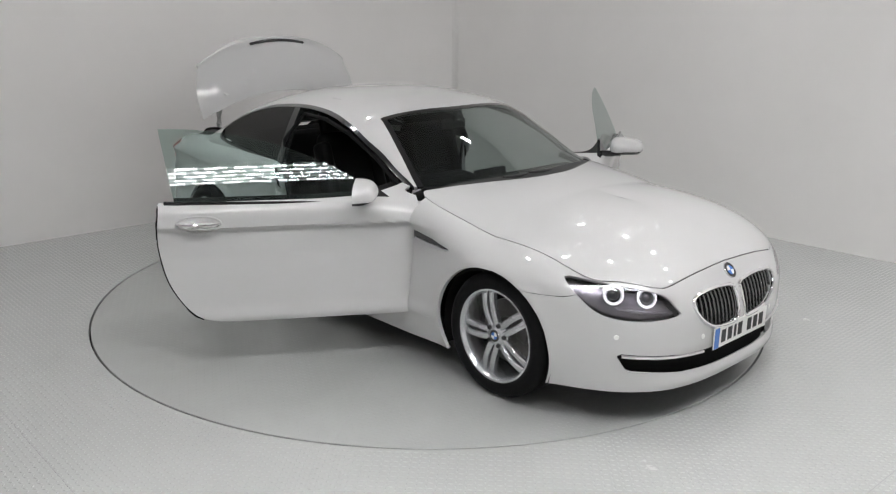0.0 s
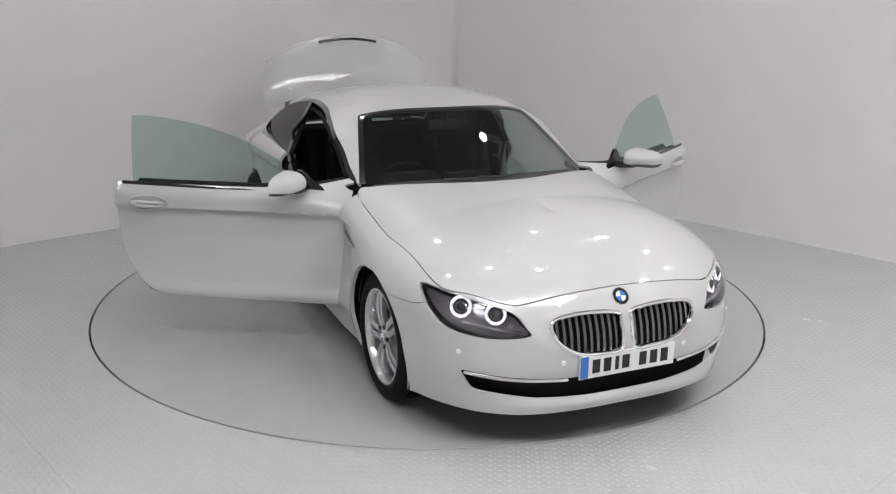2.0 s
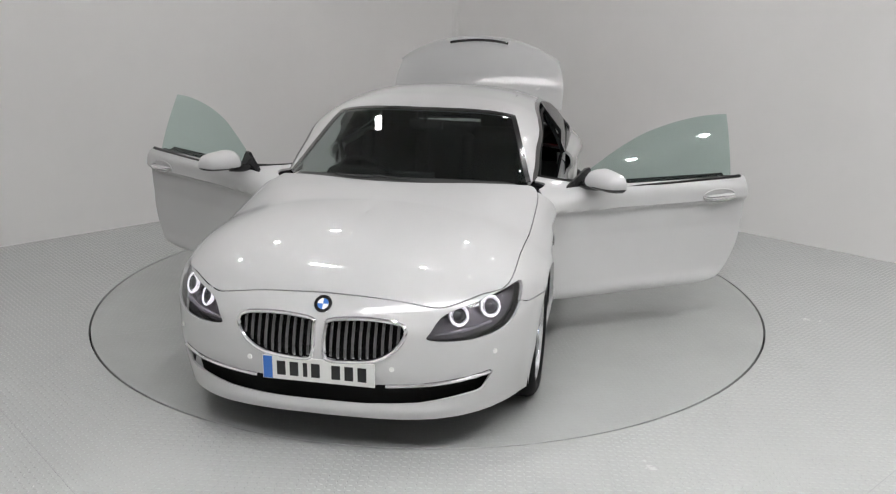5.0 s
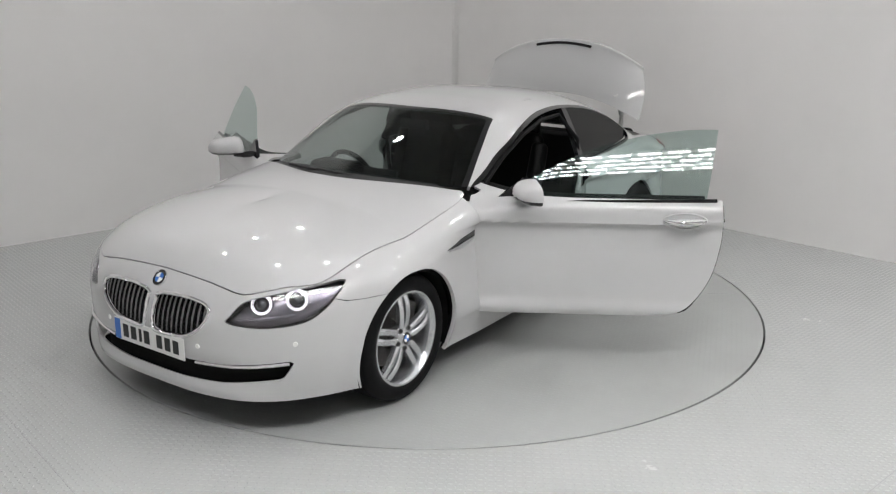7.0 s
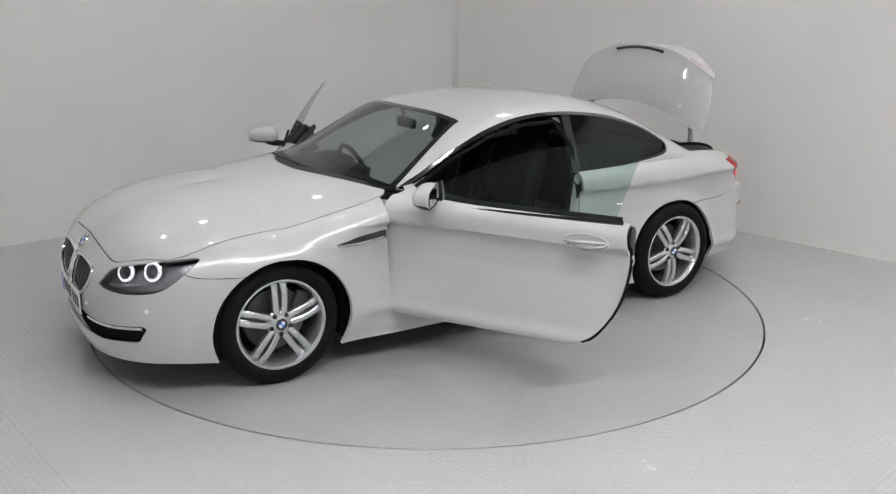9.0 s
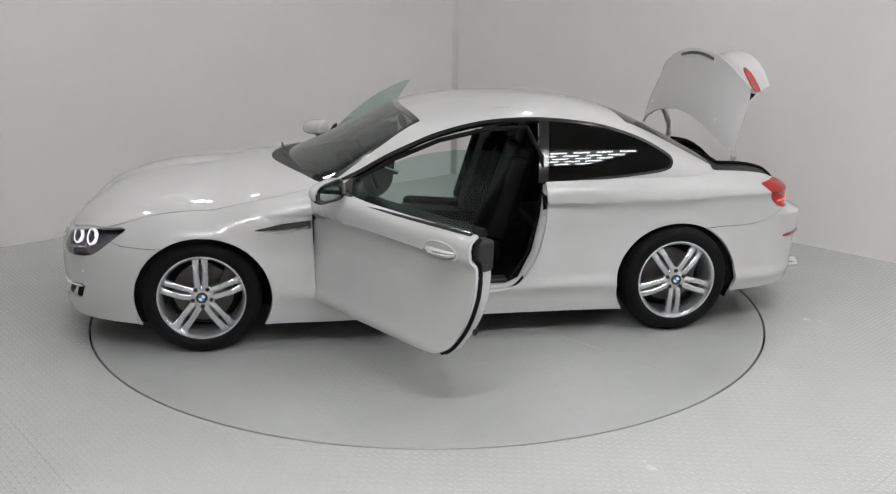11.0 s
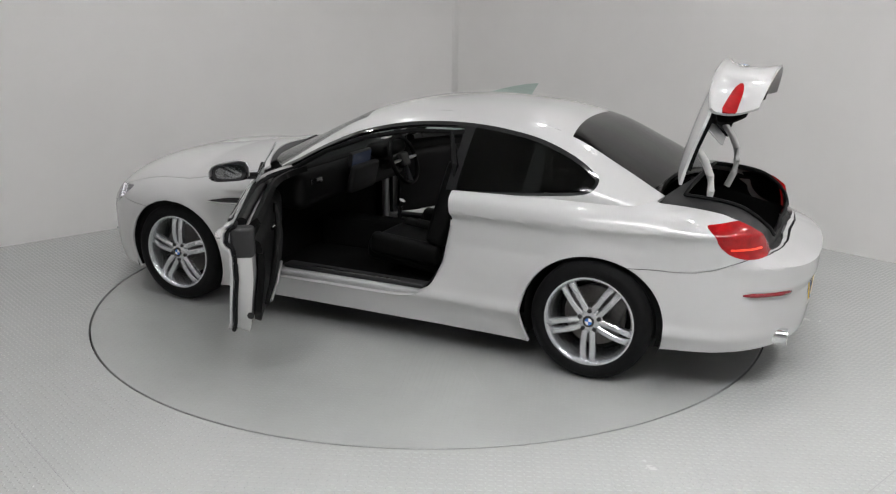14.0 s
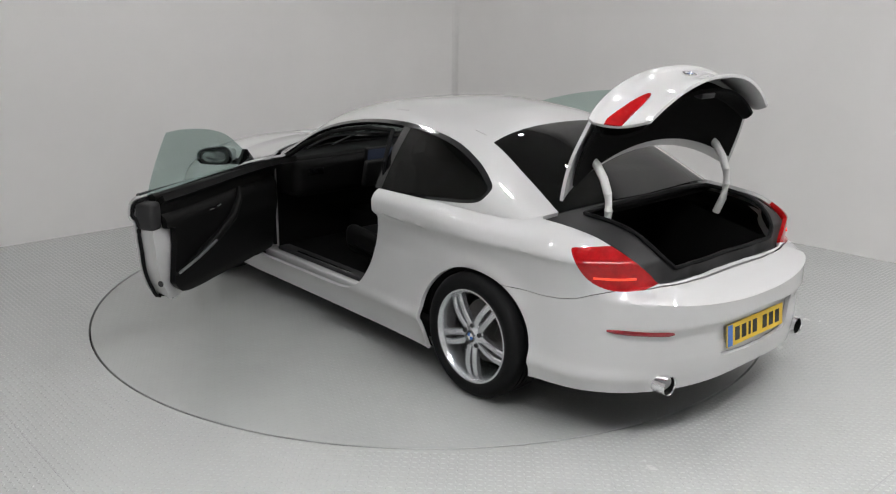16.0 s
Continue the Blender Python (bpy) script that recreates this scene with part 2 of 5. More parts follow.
def panel(name, sheet, material, parent, thick=0.012, label="", inner=None, offset=-1.0):
    """A sheet as a plate with thickness."""
    ob = solid(name, sheet[0], sheet[1], material, parent, mats=[material] + ([inner] if inner else []), split=0)
    bm = bmesh.new()
    bm.from_mesh(ob.data)
    bmesh.ops.remove_doubles(bm, verts=bm.verts[:], dist=0.0016)
    bmesh.ops.dissolve_degenerate(bm, edges=bm.edges[:], dist=0.0008)
    bm.to_mesh(ob.data)
    bm.free()
    ob.data.polygons.foreach_set("use_smooth", [True] * len(ob.data.polygons))
    if thick:
        so = ob.modifiers.new("thickness", "SOLIDIFY")
        so.thickness, so.offset = thick, offset
        if inner:
            so.material_offset = 1
    ob.modifiers.new("edges", "EDGE_SPLIT").split_angle = 0.8
    if label:
        tagged(ob, label)
    return ob


def grid(rows):
    """Rows of points as a sheet of quads."""
    R, C = len(rows), len(rows[0])
    V = np.array(rows, float).reshape(-1, 3)
    F = [[r * C + c, r * C + c + 1, (r + 1) * C + c + 1, (r + 1) * C + c] for r in range(R - 1) for c in range(C - 1)]
    G2 = []
    for f in F:
        g = []
        for i in f:
            if not any(np.linalg.norm(V[i] - V[j]) < 1e-7 for j in g):
                g.append(i)
        if len(g) >= 3:
            G2.append(g)
    c = V[[f[0] for f in G2]]
    n = np.array([np.cross(V[f[1]] - V[f[0]], V[f[-1]] - V[f[0]]) for f in G2])
    out = c - np.stack([np.clip(c[:, 0], -1.6, 1.6), 0 * c[:, 1], np.full(len(c), 0.5)], -1)
    G2 = [f if s >= 0 else f[::-1] for f, s in zip(G2, (n * out).sum(1))]
    return V, G2


# ---- the room ----
CORNER, ROOM_H = (0.27, 4.348), 4.3
LEFT_DIR, RIGHT_DIR = (-0.756, -0.655), (0.696, -0.718)


def slab(name, a, b, thick, z0, z1, material, label):
    """A wall from plan point a to b, thick on its outer side."""
    a, b = Vector((*a, 0)), Vector((*b, 0))
    n = (b - a).normalized().cross(Vector((0, 0, 1))) * thick
    pts = [a, b, b + n, a + n]
    V = [(p.x, p.y, z) for z in (z0, z1) for p in pts]
    F = [(0, 1, 5, 4), (1, 2, 6, 5), (2, 3, 7, 6), (3, 0, 4, 7), (4, 5, 6, 7), (3, 2, 1, 0)]
    return tagged(solid(name, V, F, material, smooth=False), label, "wall", kind="structure")


def room():
    k = Vector(CORNER)
    l, r = Vector(LEFT_DIR), Vector(RIGHT_DIR)
    p1, p2 = k + l * 10.6, k + r * 10.6
    p3 = k + (l + r) * 10.6
    # rounded inner corner, as plaster runs out of true
    rad = 0.05
    slab("wall_west", k + l * rad, p1, 0.2, 0, ROOM_H, WALL, "plain off-white painted studio wall")
    slab("wall_east", p2, k + r * rad, 0.2, 0, ROOM_H, WALL, "plain off-white painted studio wall")
    slab("wall_south", p1, p3, 0.2, 0, ROOM_H, WALL, "plain off-white painted wall behind the camera")
    slab("wall_north", p3, p2, 0.2, 0, ROOM_H, WALL, "plain off-white painted wall behind the camera")
    pts = []
    for i in range(13):
        t = i / 12
        pts.append(k + l * rad * (1 - t) ** 2 + r * rad * t ** 2)
    V = [(p.x, p.y, z) for z in (0, ROOM_H) for p in pts]
    ob = solid("wall_corner", V, [(i, i + 1, i + 14, i + 13) for i in range(12)], WALL, split=0)
    ob.modifiers.new("thickness", "SOLIDIFY").thickness = 0.02
    tagged(ob, "softly rounded inner corner of the white walls", "wall", kind="structure")
    c = (p1 + p2) / 2
    V = [(c.x + sx * 9, c.y + sy * 9, z) for z in (ROOM_H, ROOM_H + 0.15) for sx, sy in ((-1, -1), (1, -1), (1, 1), (-1, 1))]
    F = [(3, 2, 1, 0), (4, 5, 6, 7), (0, 1, 5, 4), (1, 2, 6, 5), (2, 3, 7, 6), (3, 0, 4, 7)]
    tagged(solid("ceiling", V, F, CEIL, smooth=False), "plain pale painted studio ceiling", "ceiling", kind="structure")
    # floor with a round hole for the turntable
    n, V, F = 192, [], []
    radii = [(RING + 0.006, -0.05), (RING + 0.006, -0.002), (RING + 0.008, 0.0), (3.0, 0.0), (5.0, 0.0), (8.0, 0.0), (15.0, 0.0)]
    for rr, z in radii:
        V += [(rr * math.cos(2 * math.pi * i / n), rr * math.sin(2 * math.pi * i / n), z) for i in range(n)]
    for j in range(len(radii) - 1):
        F += [(j * n + i, (j + 1) * n + i, (j + 1) * n + (i + 1) % n, j * n + (i + 1) % n) for i in range(n)]
    fl = tagged(solid("floor", V, F, FLOOR, split=0.5), "pale grey painted tread-plate floor, scuffed and glossy", "floor", kind="structure")
    V = [((RING + 0.05) * math.cos(2 * math.pi * i / n), (RING + 0.05) * math.sin(2 * math.pi * i / n), -0.06) for i in range(n)]
    tagged(solid("floor_pit", V, [list(range(n))], PIT, smooth=False), "dark pit under the turntable", "pit", kind="structure")
    # welded seams between the floor plates, parallel to the walls
    l3, r3 = Vector((0.756, 0.655, 0)), Vector((0.655, -0.756, 0))
    for p, d, n in (((1.98, -2.51, 0), l3, 3.0), ((-1.75, -2.3, 0), r3, 1.2)):
        strip("floor_seam", Vector(p) - d * n * 0.5, Vector(p) + d * n * 0.5, None)
    return fl


def strip(name, a, b, parent):
    """A narrow dark joint line, a hair above the plate."""
    d = (b - a).normalized().cross(Vector((0, 0, 1))) * 0.0016
    V = [(p + o).to_tuple()[:2] + (z,) for z in (0.0002, 0.0008) for p, o in ((a, d), (b, d), (b, -d), (a, -d))]
    ob = solid(name, V, [(4, 5, 6, 7), (0, 1, 5, 4), (1, 2, 6, 5), (2, 3, 7, 6), (3, 0, 4, 7)], SEAM, parent, smooth=False)
    if parent is None:
        tagged(ob, "thin grey seam between floor plates", "seam", kind="structure")
    return ob


def turntable():
    n, V, F = 192, [], []
    radii = [(RING - 0.006, -0.04), (RING - 0.006, -0.002), (RING - 0.008, 0.0), (1.6, 0.0), (0.8, 0.0)]
    for rr, z in radii:
        V += [(rr * math.cos(2 * math.pi * i / n), rr * math.sin(2 * math.pi * i / n), z) for i in range(n)]
    for j in range(len(radii) - 1):
        F += [(j * n + i, j * n + (i + 1) % n, (j + 1) * n + (i + 1) % n, (j + 1) * n + i) for i in range(n)]
    F = [f[::-1] for f in F]
    F.append([4 * n + i for i in range(n)])
    base = new("turntable")
    solid("deck", V, F, DECK, base, split=0.5)
    for ang, r0, r1 in ((-54.0, 0.2, 2.22), (126.0, 0.2, 2.22), (36.0, 0.3, 2.22), (216.0, 0.3, 2.22)):
        d = Vector((math.cos(radians(ang)), math.sin(radians(ang)), 0))
        strip("plate_joint", d * r0, d * r1, base)
    return tagged(base, "round grey tread-plate vehicle turntable set flush in the floor", "turntable")


def treads(name, keep, parent, angle, extent, label, material, height):
    """Small raised lozenges in alternate directions, as on steel tread plate; they are past counting."""
    pitch = 0.030
    xs = np.arange(extent[0], extent[1], pitch)
    ys = np.arange(extent[2], extent[3], pitch)
    gx, gy = np.meshgrid(xs, ys)
    par = (np.add.outer(np.arange(len(ys)), np.arange(len(xs))) % 2).ravel()
    u, v = gx.ravel(), gy.ravel()
    c, s = math.cos(angle), math.sin(angle)
    x, y = u * c - v * s, u * s + v * c
    ok = keep(x, y)
    x, y, par = x[ok], y[ok], par[ok]
    n = len(x)
    a = angle + radians(45) + par * radians(90)
    L, B, H = 0.0140, 0.0050, height
    dx, dy = np.cos(a), np.sin(a)
    z = np.zeros(n)
    P = np.stack([np.stack([x + dx * L, y + dy * L, z], -1), np.stack([x - dy * B, y + dx * B, z], -1),
                  np.stack([x - dx * L, y - dy * L, z], -1), np.stack([x + dy * B, y - dx * B, z], -1),
                  np.stack([x + dx * L * 0.45, y + dy * L * 0.45, z + H], -1), np.stack([x - dx * L * 0.45, y - dy * L * 0.45, z + H], -1)], 1)
    T = np.array([[0, 1, 4], [4, 1, 5], [1, 2, 5], [2, 3, 5], [5, 3, 4], [3, 0, 4]])
    Fi = (np.arange(n)[:, None, None] * 6 + T[None]).reshape(-1, 3)
    me = bpy.data.meshes.new(name)
    me.vertices.add(n * 6)
    me.vertices.foreach_set("co", P.reshape(-1))
    me.loops.add(len(Fi) * 3)
    me.loops.foreach_set("vertex_index", Fi.reshape(-1))
    me.polygons.add(len(Fi))
    me.polygons.foreach_set("loop_start", np.arange(len(Fi)) * 3)
    me.polygons.foreach_set("use_smooth", [True] * len(Fi))
    me.update(calc_edges=True)
    me.materials.append(material)
    ob = new(name, me)
    ob.parent = parent
    return tagged(ob, label, kind="stuff")


def ceiling_lights():
    """Square panels in rows over the turntable's near side."""
    one = new("ceiling_light")
    bm = bmesh.new()
    for x, y, sx, sy in ((0, 0.06, 0.26, 0.012), (0, -0.06, 0.26, 0.012), (0.124, 0, 0.012, 0.108), (-0.124, 0, 0.012, 0.108)):
        box(bm, x, y, -0.02, sx, sy, 0.05, bevel=0.004)
    part("frame", bm, FRAME, one, smooth=False)
    bm = bmesh.new()
    box(bm, 0, 0, -0.012, 0.234, 0.106, 0.012)
    part("diffuser", bm, PANEL, one, smooth=False)
    tagged(one, "small white glowing ceiling light panel", "ceiling light", group="ceiling lights")
    z = ROOM_H - 0.02
    first = True
    for j in range(LIGHT_ROWS):
        for i in range(LIGHT_COLS):
            m = pose(LIGHT_X, LIGHT_Y + 2 * LIGHT_DY, z, 0, 0, 14) @ pose((i - (LIGHT_COLS - 1) / 2 + 0.4 * (j - 2)) * LIGHT_DX, (j - 2) * LIGHT_DY, 0)
            if first:
                one.matrix_basis = m
                first = False
            else:
                copy_thing(one, m)

    # round downlights over the turntable and along the two far walls
    one = new("downlight")
    bm = bmesh.new()
    lathe(bm, [(0.075, 0.0), (0.078, -0.012), (0.098, -0.010), (0.10, 0.0)], 28, "Z")
    part("bezel", bm, FRAME, one)
    bm = bmesh.new()
    lathe(bm, [(0.0001, -0.006), (0.075, -0.006), (0.075, 0.0)], 28, "Z")
    part("lamp_face", bm, SPOT, one)
    tagged(one, "small round white recessed ceiling downlight", "downlight", group="downlights")
    # the three from (5.2, -1.9) to (4.9, -3.0) are added to brighten the right side
    for n, (px, py) in enumerate(((1.35, 2.15), (2.35, 1.15), (3.35, 0.15), (4.3, -0.9), (5.2, -1.9), (3.9, -2.2), (4.9, -3.0), (-1.5, -1.2), (0.1, -1.0), (1.6, -1.2), (-1.2, 2.05), (-2.3, 1.1), (-3.4, 0.15))):
        m = pose(px, py, ROOM_H - 0.002)
        if n:
            copy_thing(one, m)
        else:
            one.matrix_basis = m


LIGHT_ROWS, LIGHT_COLS, LIGHT_X, LIGHT_Y, LIGHT_DX, LIGHT_DY = 5, 19, 0.6, -4.55, 0.31, 0.165

# ---- the car's surfaces, in its own space: x ahead, y to its left, z up ----
XF, XR = 1.35, -1.75          # where the rounded nose and tail begin
NOSE, TAIL = 2.305, -2.515
WX, WZ = 1.43, 0.335          # wheel centres
half_w = spl([-1.75, -1.43, -0.6, 0.4, 0.9, 1.35], [0.905, 0.94, 0.918, 0.912, 0.915, 0.930])
z_edge = spl([-2.49, -2.0, -1.43, -0.6, 0.3, 0.8, 1.35, 1.9, 2.335], [0.66, 0.72, 0.80, 0.86, 0.86, 0.79, 0.66, 0.53, 0.43])
q_edge = spl([-2.49, -1.75, -0.6, 0.5, 1.0, 1.35, 2.335], [4.2, 3.4, 3.2, 3.0, 2.5, 2.25, 2.1])
z_top = spl([-2.2, -1.75, -1.2, -0.5, 0.5, 1.05, 1.35, 1.6, 1.85], [0.985, 1.03, 1.04, 1.03, 1.03, 1.005, 0.975, 0.94, 0.885])
z_low = spl([-2.49, -1.85, -1.0, 1.0, 1.75, 2.335], [0.285, 0.245, 0.155, 0.155, 0.195, 0.195])
z_line = spl([-2.3, -1.0, 0.9], [0.865, 0.837, 0.812])


def relief(k, x, z):
    """How far the side stands out or in: crease, hollow flank, rocker and wheel arch lips."""
    win = np.clip((k + 2.2) / 0.3, 0, 1) * np.clip((1.05 - k) / 0.3, 0, 1)
    under = np.clip(z_line(k) - z, 0, 1)
    o = -0.038 * win * (1 - np.exp(-under / (0.009 + 0.022 * np.clip((-0.7 - k) / 0.7, 0, 1)))) * np.clip((z - 0.36) / 0.30, 0, 1)
    o = o + 0.026 * win * np.exp(-((z - 0.325) / 0.045) ** 2)
    chin = 1 - 0.6 * np.clip((k - 1.75) / 0.3, 0, 1)
    o = o - 0.045 * chin * np.clip((0.42 - z) / 0.27, 0, 1) ** 1.4 * (1 - 0.35 * np.clip((0.30 - z) / 0.03, 0, 1) * win)
    for c in (WX, -WX):
        r = np.hypot(x - c, z - WZ)
        o = o + 0.014 * np.exp(-((r - 0.37) / 0.05) ** 2)
    # bumper shelf and mouth of the nose
    nose = np.clip((k - 1.9) / 0.25, 0, 1)
    o = o + nose * (0.012 * np.exp(-((z - 0.23) / 0.03) ** 2) - 0.015 * np.exp(-((z - 0.33) / 0.05) ** 2))
    u = np.clip((k - XR) / (TAIL - XR), 0, 1)
    tail = np.clip((-1.92 - k) / 0.25, 0, 1)
    o = o + tail * (-(0.09 + 0.13 * np.clip((u - 0.35) / 0.4, 0, 1)) * np.clip((z - 0.70) / 0.055, 0, 1) - 0.02 * np.clip((0.58 - z) / 0.05, 0, 1))
    o = o - np.where(k < XR, 0.05 * np.sin(np.pi * u) * np.clip((z - 0.87) / 0.07, 0, 1), 0)
    return o


def body_columns():
    cols = []
    n = 44
    for i in range(n + 1):                          # nose, from the middle outwards
        t = math.pi / 2 * i / n
        p = 2 / 2.95
        cols.append((XF + (NOSE - XF) * max(math.cos(t), 0) ** p, float(half_w(XF)) * math.sin(t) ** p,
                     XF + (1.52 - XF) * (1 - i / n), XF + (NOSE - XF) * (1 - i / n)))
    for x in np.linspace(XF, XR, 130)[1:-1]:
        cols.append((x, float(half_w(x)), x, x))
    for i in range(n + 1):                          # tail
        t = math.pi / 2 * i / n
        p = 2 / 2.7
        cols.append((XR + (TAIL - XR) * math.sin(t) ** p, float(half_w(XR)) * max(math.cos(t), 0) ** p,
                     XR + (-1.95 - XR) * i / n, XR + (TAIL - XR) * i / n))
    return cols


def body_sheet():
    """The lower body's skin, one half, from sill to middle line."""
    rows = []
    for xo, yo, xc, k in body_columns():
        O, C = np.array([xo, yo]), np.array([xc, 0.0])
        d = O - C
        length = max(np.linalg.norm(d), 1e-6)
        z0, zt, q, zb = float(z_edge(k)), float(z_top(xc)), float(q_edge(k)), float(z_low(k))
        pts = []
        for a in np.linspace(0, 1, 44)[:-1]:
            pts.append((1.0, zb + (z0 - zb) * a))
        for a in np.linspace(0, math.pi / 2, 56):
            pts.append((max(math.cos(a), 0) ** (2 / q), z0 + (zt - z0) * math.sin(a) ** (2 / q)))
        row = []
        for s, z in pts:
            xy = C + d * s
            xy = xy + d / length * float(relief(k, xy[0], z)) * min(1, s * 1.6)
            row.append((xy[0], 0.0 if abs(yo) < 1e-6 else max(xy[1], 0.0) if s > 1e-6 else 0.0, z))
        rows.append(row)
    return grid(rows)


def deck_z(x, y):
    """Height of the lower body's top over a plan point amidships."""
    w, q, z0, zt = half_w(x), q_edge(x), z_edge(x), z_top(x)
    s = np.clip(np.abs(y) / w, 0, 1)
    return z0 + (zt - z0) * (1 - s ** q) ** (1 / q)


roof_z = spl([-2.0, -1.75, -1.5, -1.18, -0.85, -0.45, -0.1, 0.15, 0.4, 0.7, 1.05, 1.2], [0.93, 1.05, 1.180, 1.318, 1.386, 1.408, 1.386, 1.338, 1.238, 1.105, 0.955, 0.90])
belt_y = spl([-1.95, -1.4, -0.5, 0.3, 0.67, 1.05, 1.2], [0.76, 0.845, 0.862, 0.858, 0.83, 0.76, 0.72])
belt_z = spl([-1.95, -1.3, -0.5, 0.1, 0.67, 1.2], [0.86, 0.95, 0.93, 0.90, 0.86, 0.80])
roof_q = spl([-1.95, -1.5, -1.2, -0.5, 0.1, 0.4, 0.7, 1.2], [2.0, 2.2, 2.5, 2.7, 2.9, 2.4, 1.9, 1.8])


def cabin_z(x, y):
    s = np.clip(np.abs(y) / belt_y(x), 0, 1)
    q = roof_q(x)
    return np.where(np.abs(y) < belt_y(x), belt_z(x) + (roof_z(x) - belt_z(x)) * (1 - s ** q) ** (1 / q), 0.0)


def cabin_sheet():
    rows = []
    for x in np.linspace(1.15, -1.93, 112):
        row = []
        q, yb, zb, zt = float(roof_q(x)), float(belt_y(x)), float(belt_z(x)), float(roof_z(x))
        for a in np.linspace(0, math.pi / 2, 46):
            s = 0.0 if a > math.pi / 2 - 1e-6 else math.cos(a) ** (2 / q)
            row.append((x, yb * s, zb + (zt - zb) * math.sin(a) ** (2 / q)))
        rows.append(row)
    return grid(rows)


# outlines in side, front and plan views
DOOR = dist(loop([(0.775, 0.33), (0.785, 0.55), (0.79, 0.80), (0.77, 1.00), (0.5, 1.30), (0, 1.36), (-0.45, 1.33), (-0.59, 1.10), (-0.580, 0.93), (-0.595, 0.75),
                  (-0.560, 0.56), (-0.490, 0.425), (-0.415, 0.350), (-0.33, 0.318), (-0.18, 0.303), (0.3, 0.297), (0.70, 0.297)], 5))
FENDER = dist([(0.5, -1), (0.5, 2), (1.98, 2), (1.98, 0.70), (1.86, 0.655), (1.76, 0.645), (1.58, 0.64), (1.58, -1)])
QUARTER = dist([(0, -1), (0, 2), (-3, 2), (-3, 0.745), (-2.20, 0.745), (-2.12, 0.718), (-2.04, 0.684), (-1.95, 0.664), (-1.85, 0.655), (-1.53, 0.652), (-1.53, -1)])
HOOD = dist(loop([(2.178, 0.0), (2.186, 0.25), (2.180, 0.45), (2.150, 0.555), (2.045, 0.68), (1.90, 0.785), (1.6, 0.805), (1.2, 0.815), (0.85, 0.805), (0.74, 0.76), (0.79, 0.68),
                  (0.91, 0.45), (1.005, 0.2), (1.025, 0.0), (1.005, -0.3), (1.5, -0.5), (2.175, -0.2)], 5))
HEADLAMP = dist(loop([(0.985, 0.742), (0.86, 0.740), (0.58, 0.713), (0.34, 0.672), (0.235, 0.606), (0.215, 0.572), (0.42, 0.560), (0.66, 0.574), (0.80, 0.608), (0.93, 0.687)], 6))
KIDNEY = dist(loop([(0.028, 0.60), (0.045, 0.635), (0.20, 0.650), (0.345, 0.640), (0.385, 0.605), (0.35, 0.535), (0.255, 0.478), (0.12, 0.463), (0.045, 0.466), (0.028, 0.50)], 6))
MOUTH = dist([(-0.2, 0.354), (0.25, 0.358), (0.45, 0.370), (0.62, 0.388), (0.735, 0.402), (0.750, 0.390), (0.705, 0.308), (0.45, 0.276), (0.2, 0.266), (-0.2, 0.264)])
TAILLAMP = dist(loop([(0.872, 0.902), (0.80, 0.920), (0.62, 0.930), (0.47, 0.918), (0.40, 0.880), (0.285, 0.785), (0.30, 0.757), (0.46, 0.742), (0.66, 0.750), (0.79, 0.800)], 6))
DAYLIGHT = dist(loop([(0.665, 0.925), (0.49, 1.028), (0.28, 1.135), (0.04, 1.228), (-0.26, 1.286), (-0.6, 1.296), (-0.95, 1.258), (-1.2, 1.184), (-1.36, 1.098), (-1.385, 1.06),
                      (-1.33, 1.022), (-1.1, 0.995), (-0.8, 0.972), (-0.54, 0.955), (-0.1, 0.940), (0.3, 0.928)], 6))
lid_half = spl([0.70, 0.77, 0.90, 1.0, 1.1], [0.53, 0.57, 0.70, 0.735, 0.74])


def lid_field(x, y, z):
    """Negative inside the boot lid's outline."""
    return np.maximum.reduce([np.abs(y) - lid_half(z), x + 1.715 + 0.05 * (1 - (y / 0.68) ** 2), 0.755 - z, x + 1.6])


def lid_sheet(inset=0.0, lift=0.0):
    """Half of the boot lid as it lies when shut: crowned top with a bowed lip, then the upright tail face."""
    rows = []
    for s in np.linspace(0, 1 - inset / 0.7, 26):
        hinge, lip = -1.86 + 0.17 * s ** 2 - inset, -2.285 + 0.19 * s ** 2.3 + inset
        drop = 0.055 * s ** 2.2 + 0.03 * s ** 8
        row = []
        for v in np.linspace(0, 1, 22):
            half = 0.725 + 0.015 * math.sin(math.pi * v) - 0.045 * v ** 3
            row.append((hinge + (lip - hinge) * v, half * s, 1.035 - 0.035 * v ** 2 + 0.014 * v ** 9 - drop - lift))
        for a in (0.4, 0.8, 1.2):
            row.append((lip + lift * a / 1.6 - 0.012 * math.sin(a), 0.693 * s, 1.014 - drop - lift - 0.012 * (1 - math.cos(a))))
        for v in np.linspace(0, 1, 20)[1:]:
            half = 0.69 - 0.17 * v ** 0.9
            fall = (0.285 - inset) * v
            row.append((lip + lift + 0.02 * math.sin(math.pi * v) - 0.055 * v ** 1.3, half * s, 1.000 - drop * (1 - v) - fall - lift * (1 - v)))
        rows.append(row)
    return grid(rows)


def arch_field(x, y, z):
    front = np.hypot((x - WX + 0.012) / 0.385, (z - WZ) / 0.366)
    rear = np.hypot((x + WX) / 0.396, (z - WZ) / 0.358)
    return np.where(np.abs(y) > 0.5, (np.minimum(front, rear) - 1) * 0.37, 1.0)


def ws_field(x, y, z):
    """Negative inside the windscreen."""
    return np.maximum(np.abs(y) - (0.572 + (x - 0.125) * 0.318), (0.185 - 0.17 * y * y) - x)


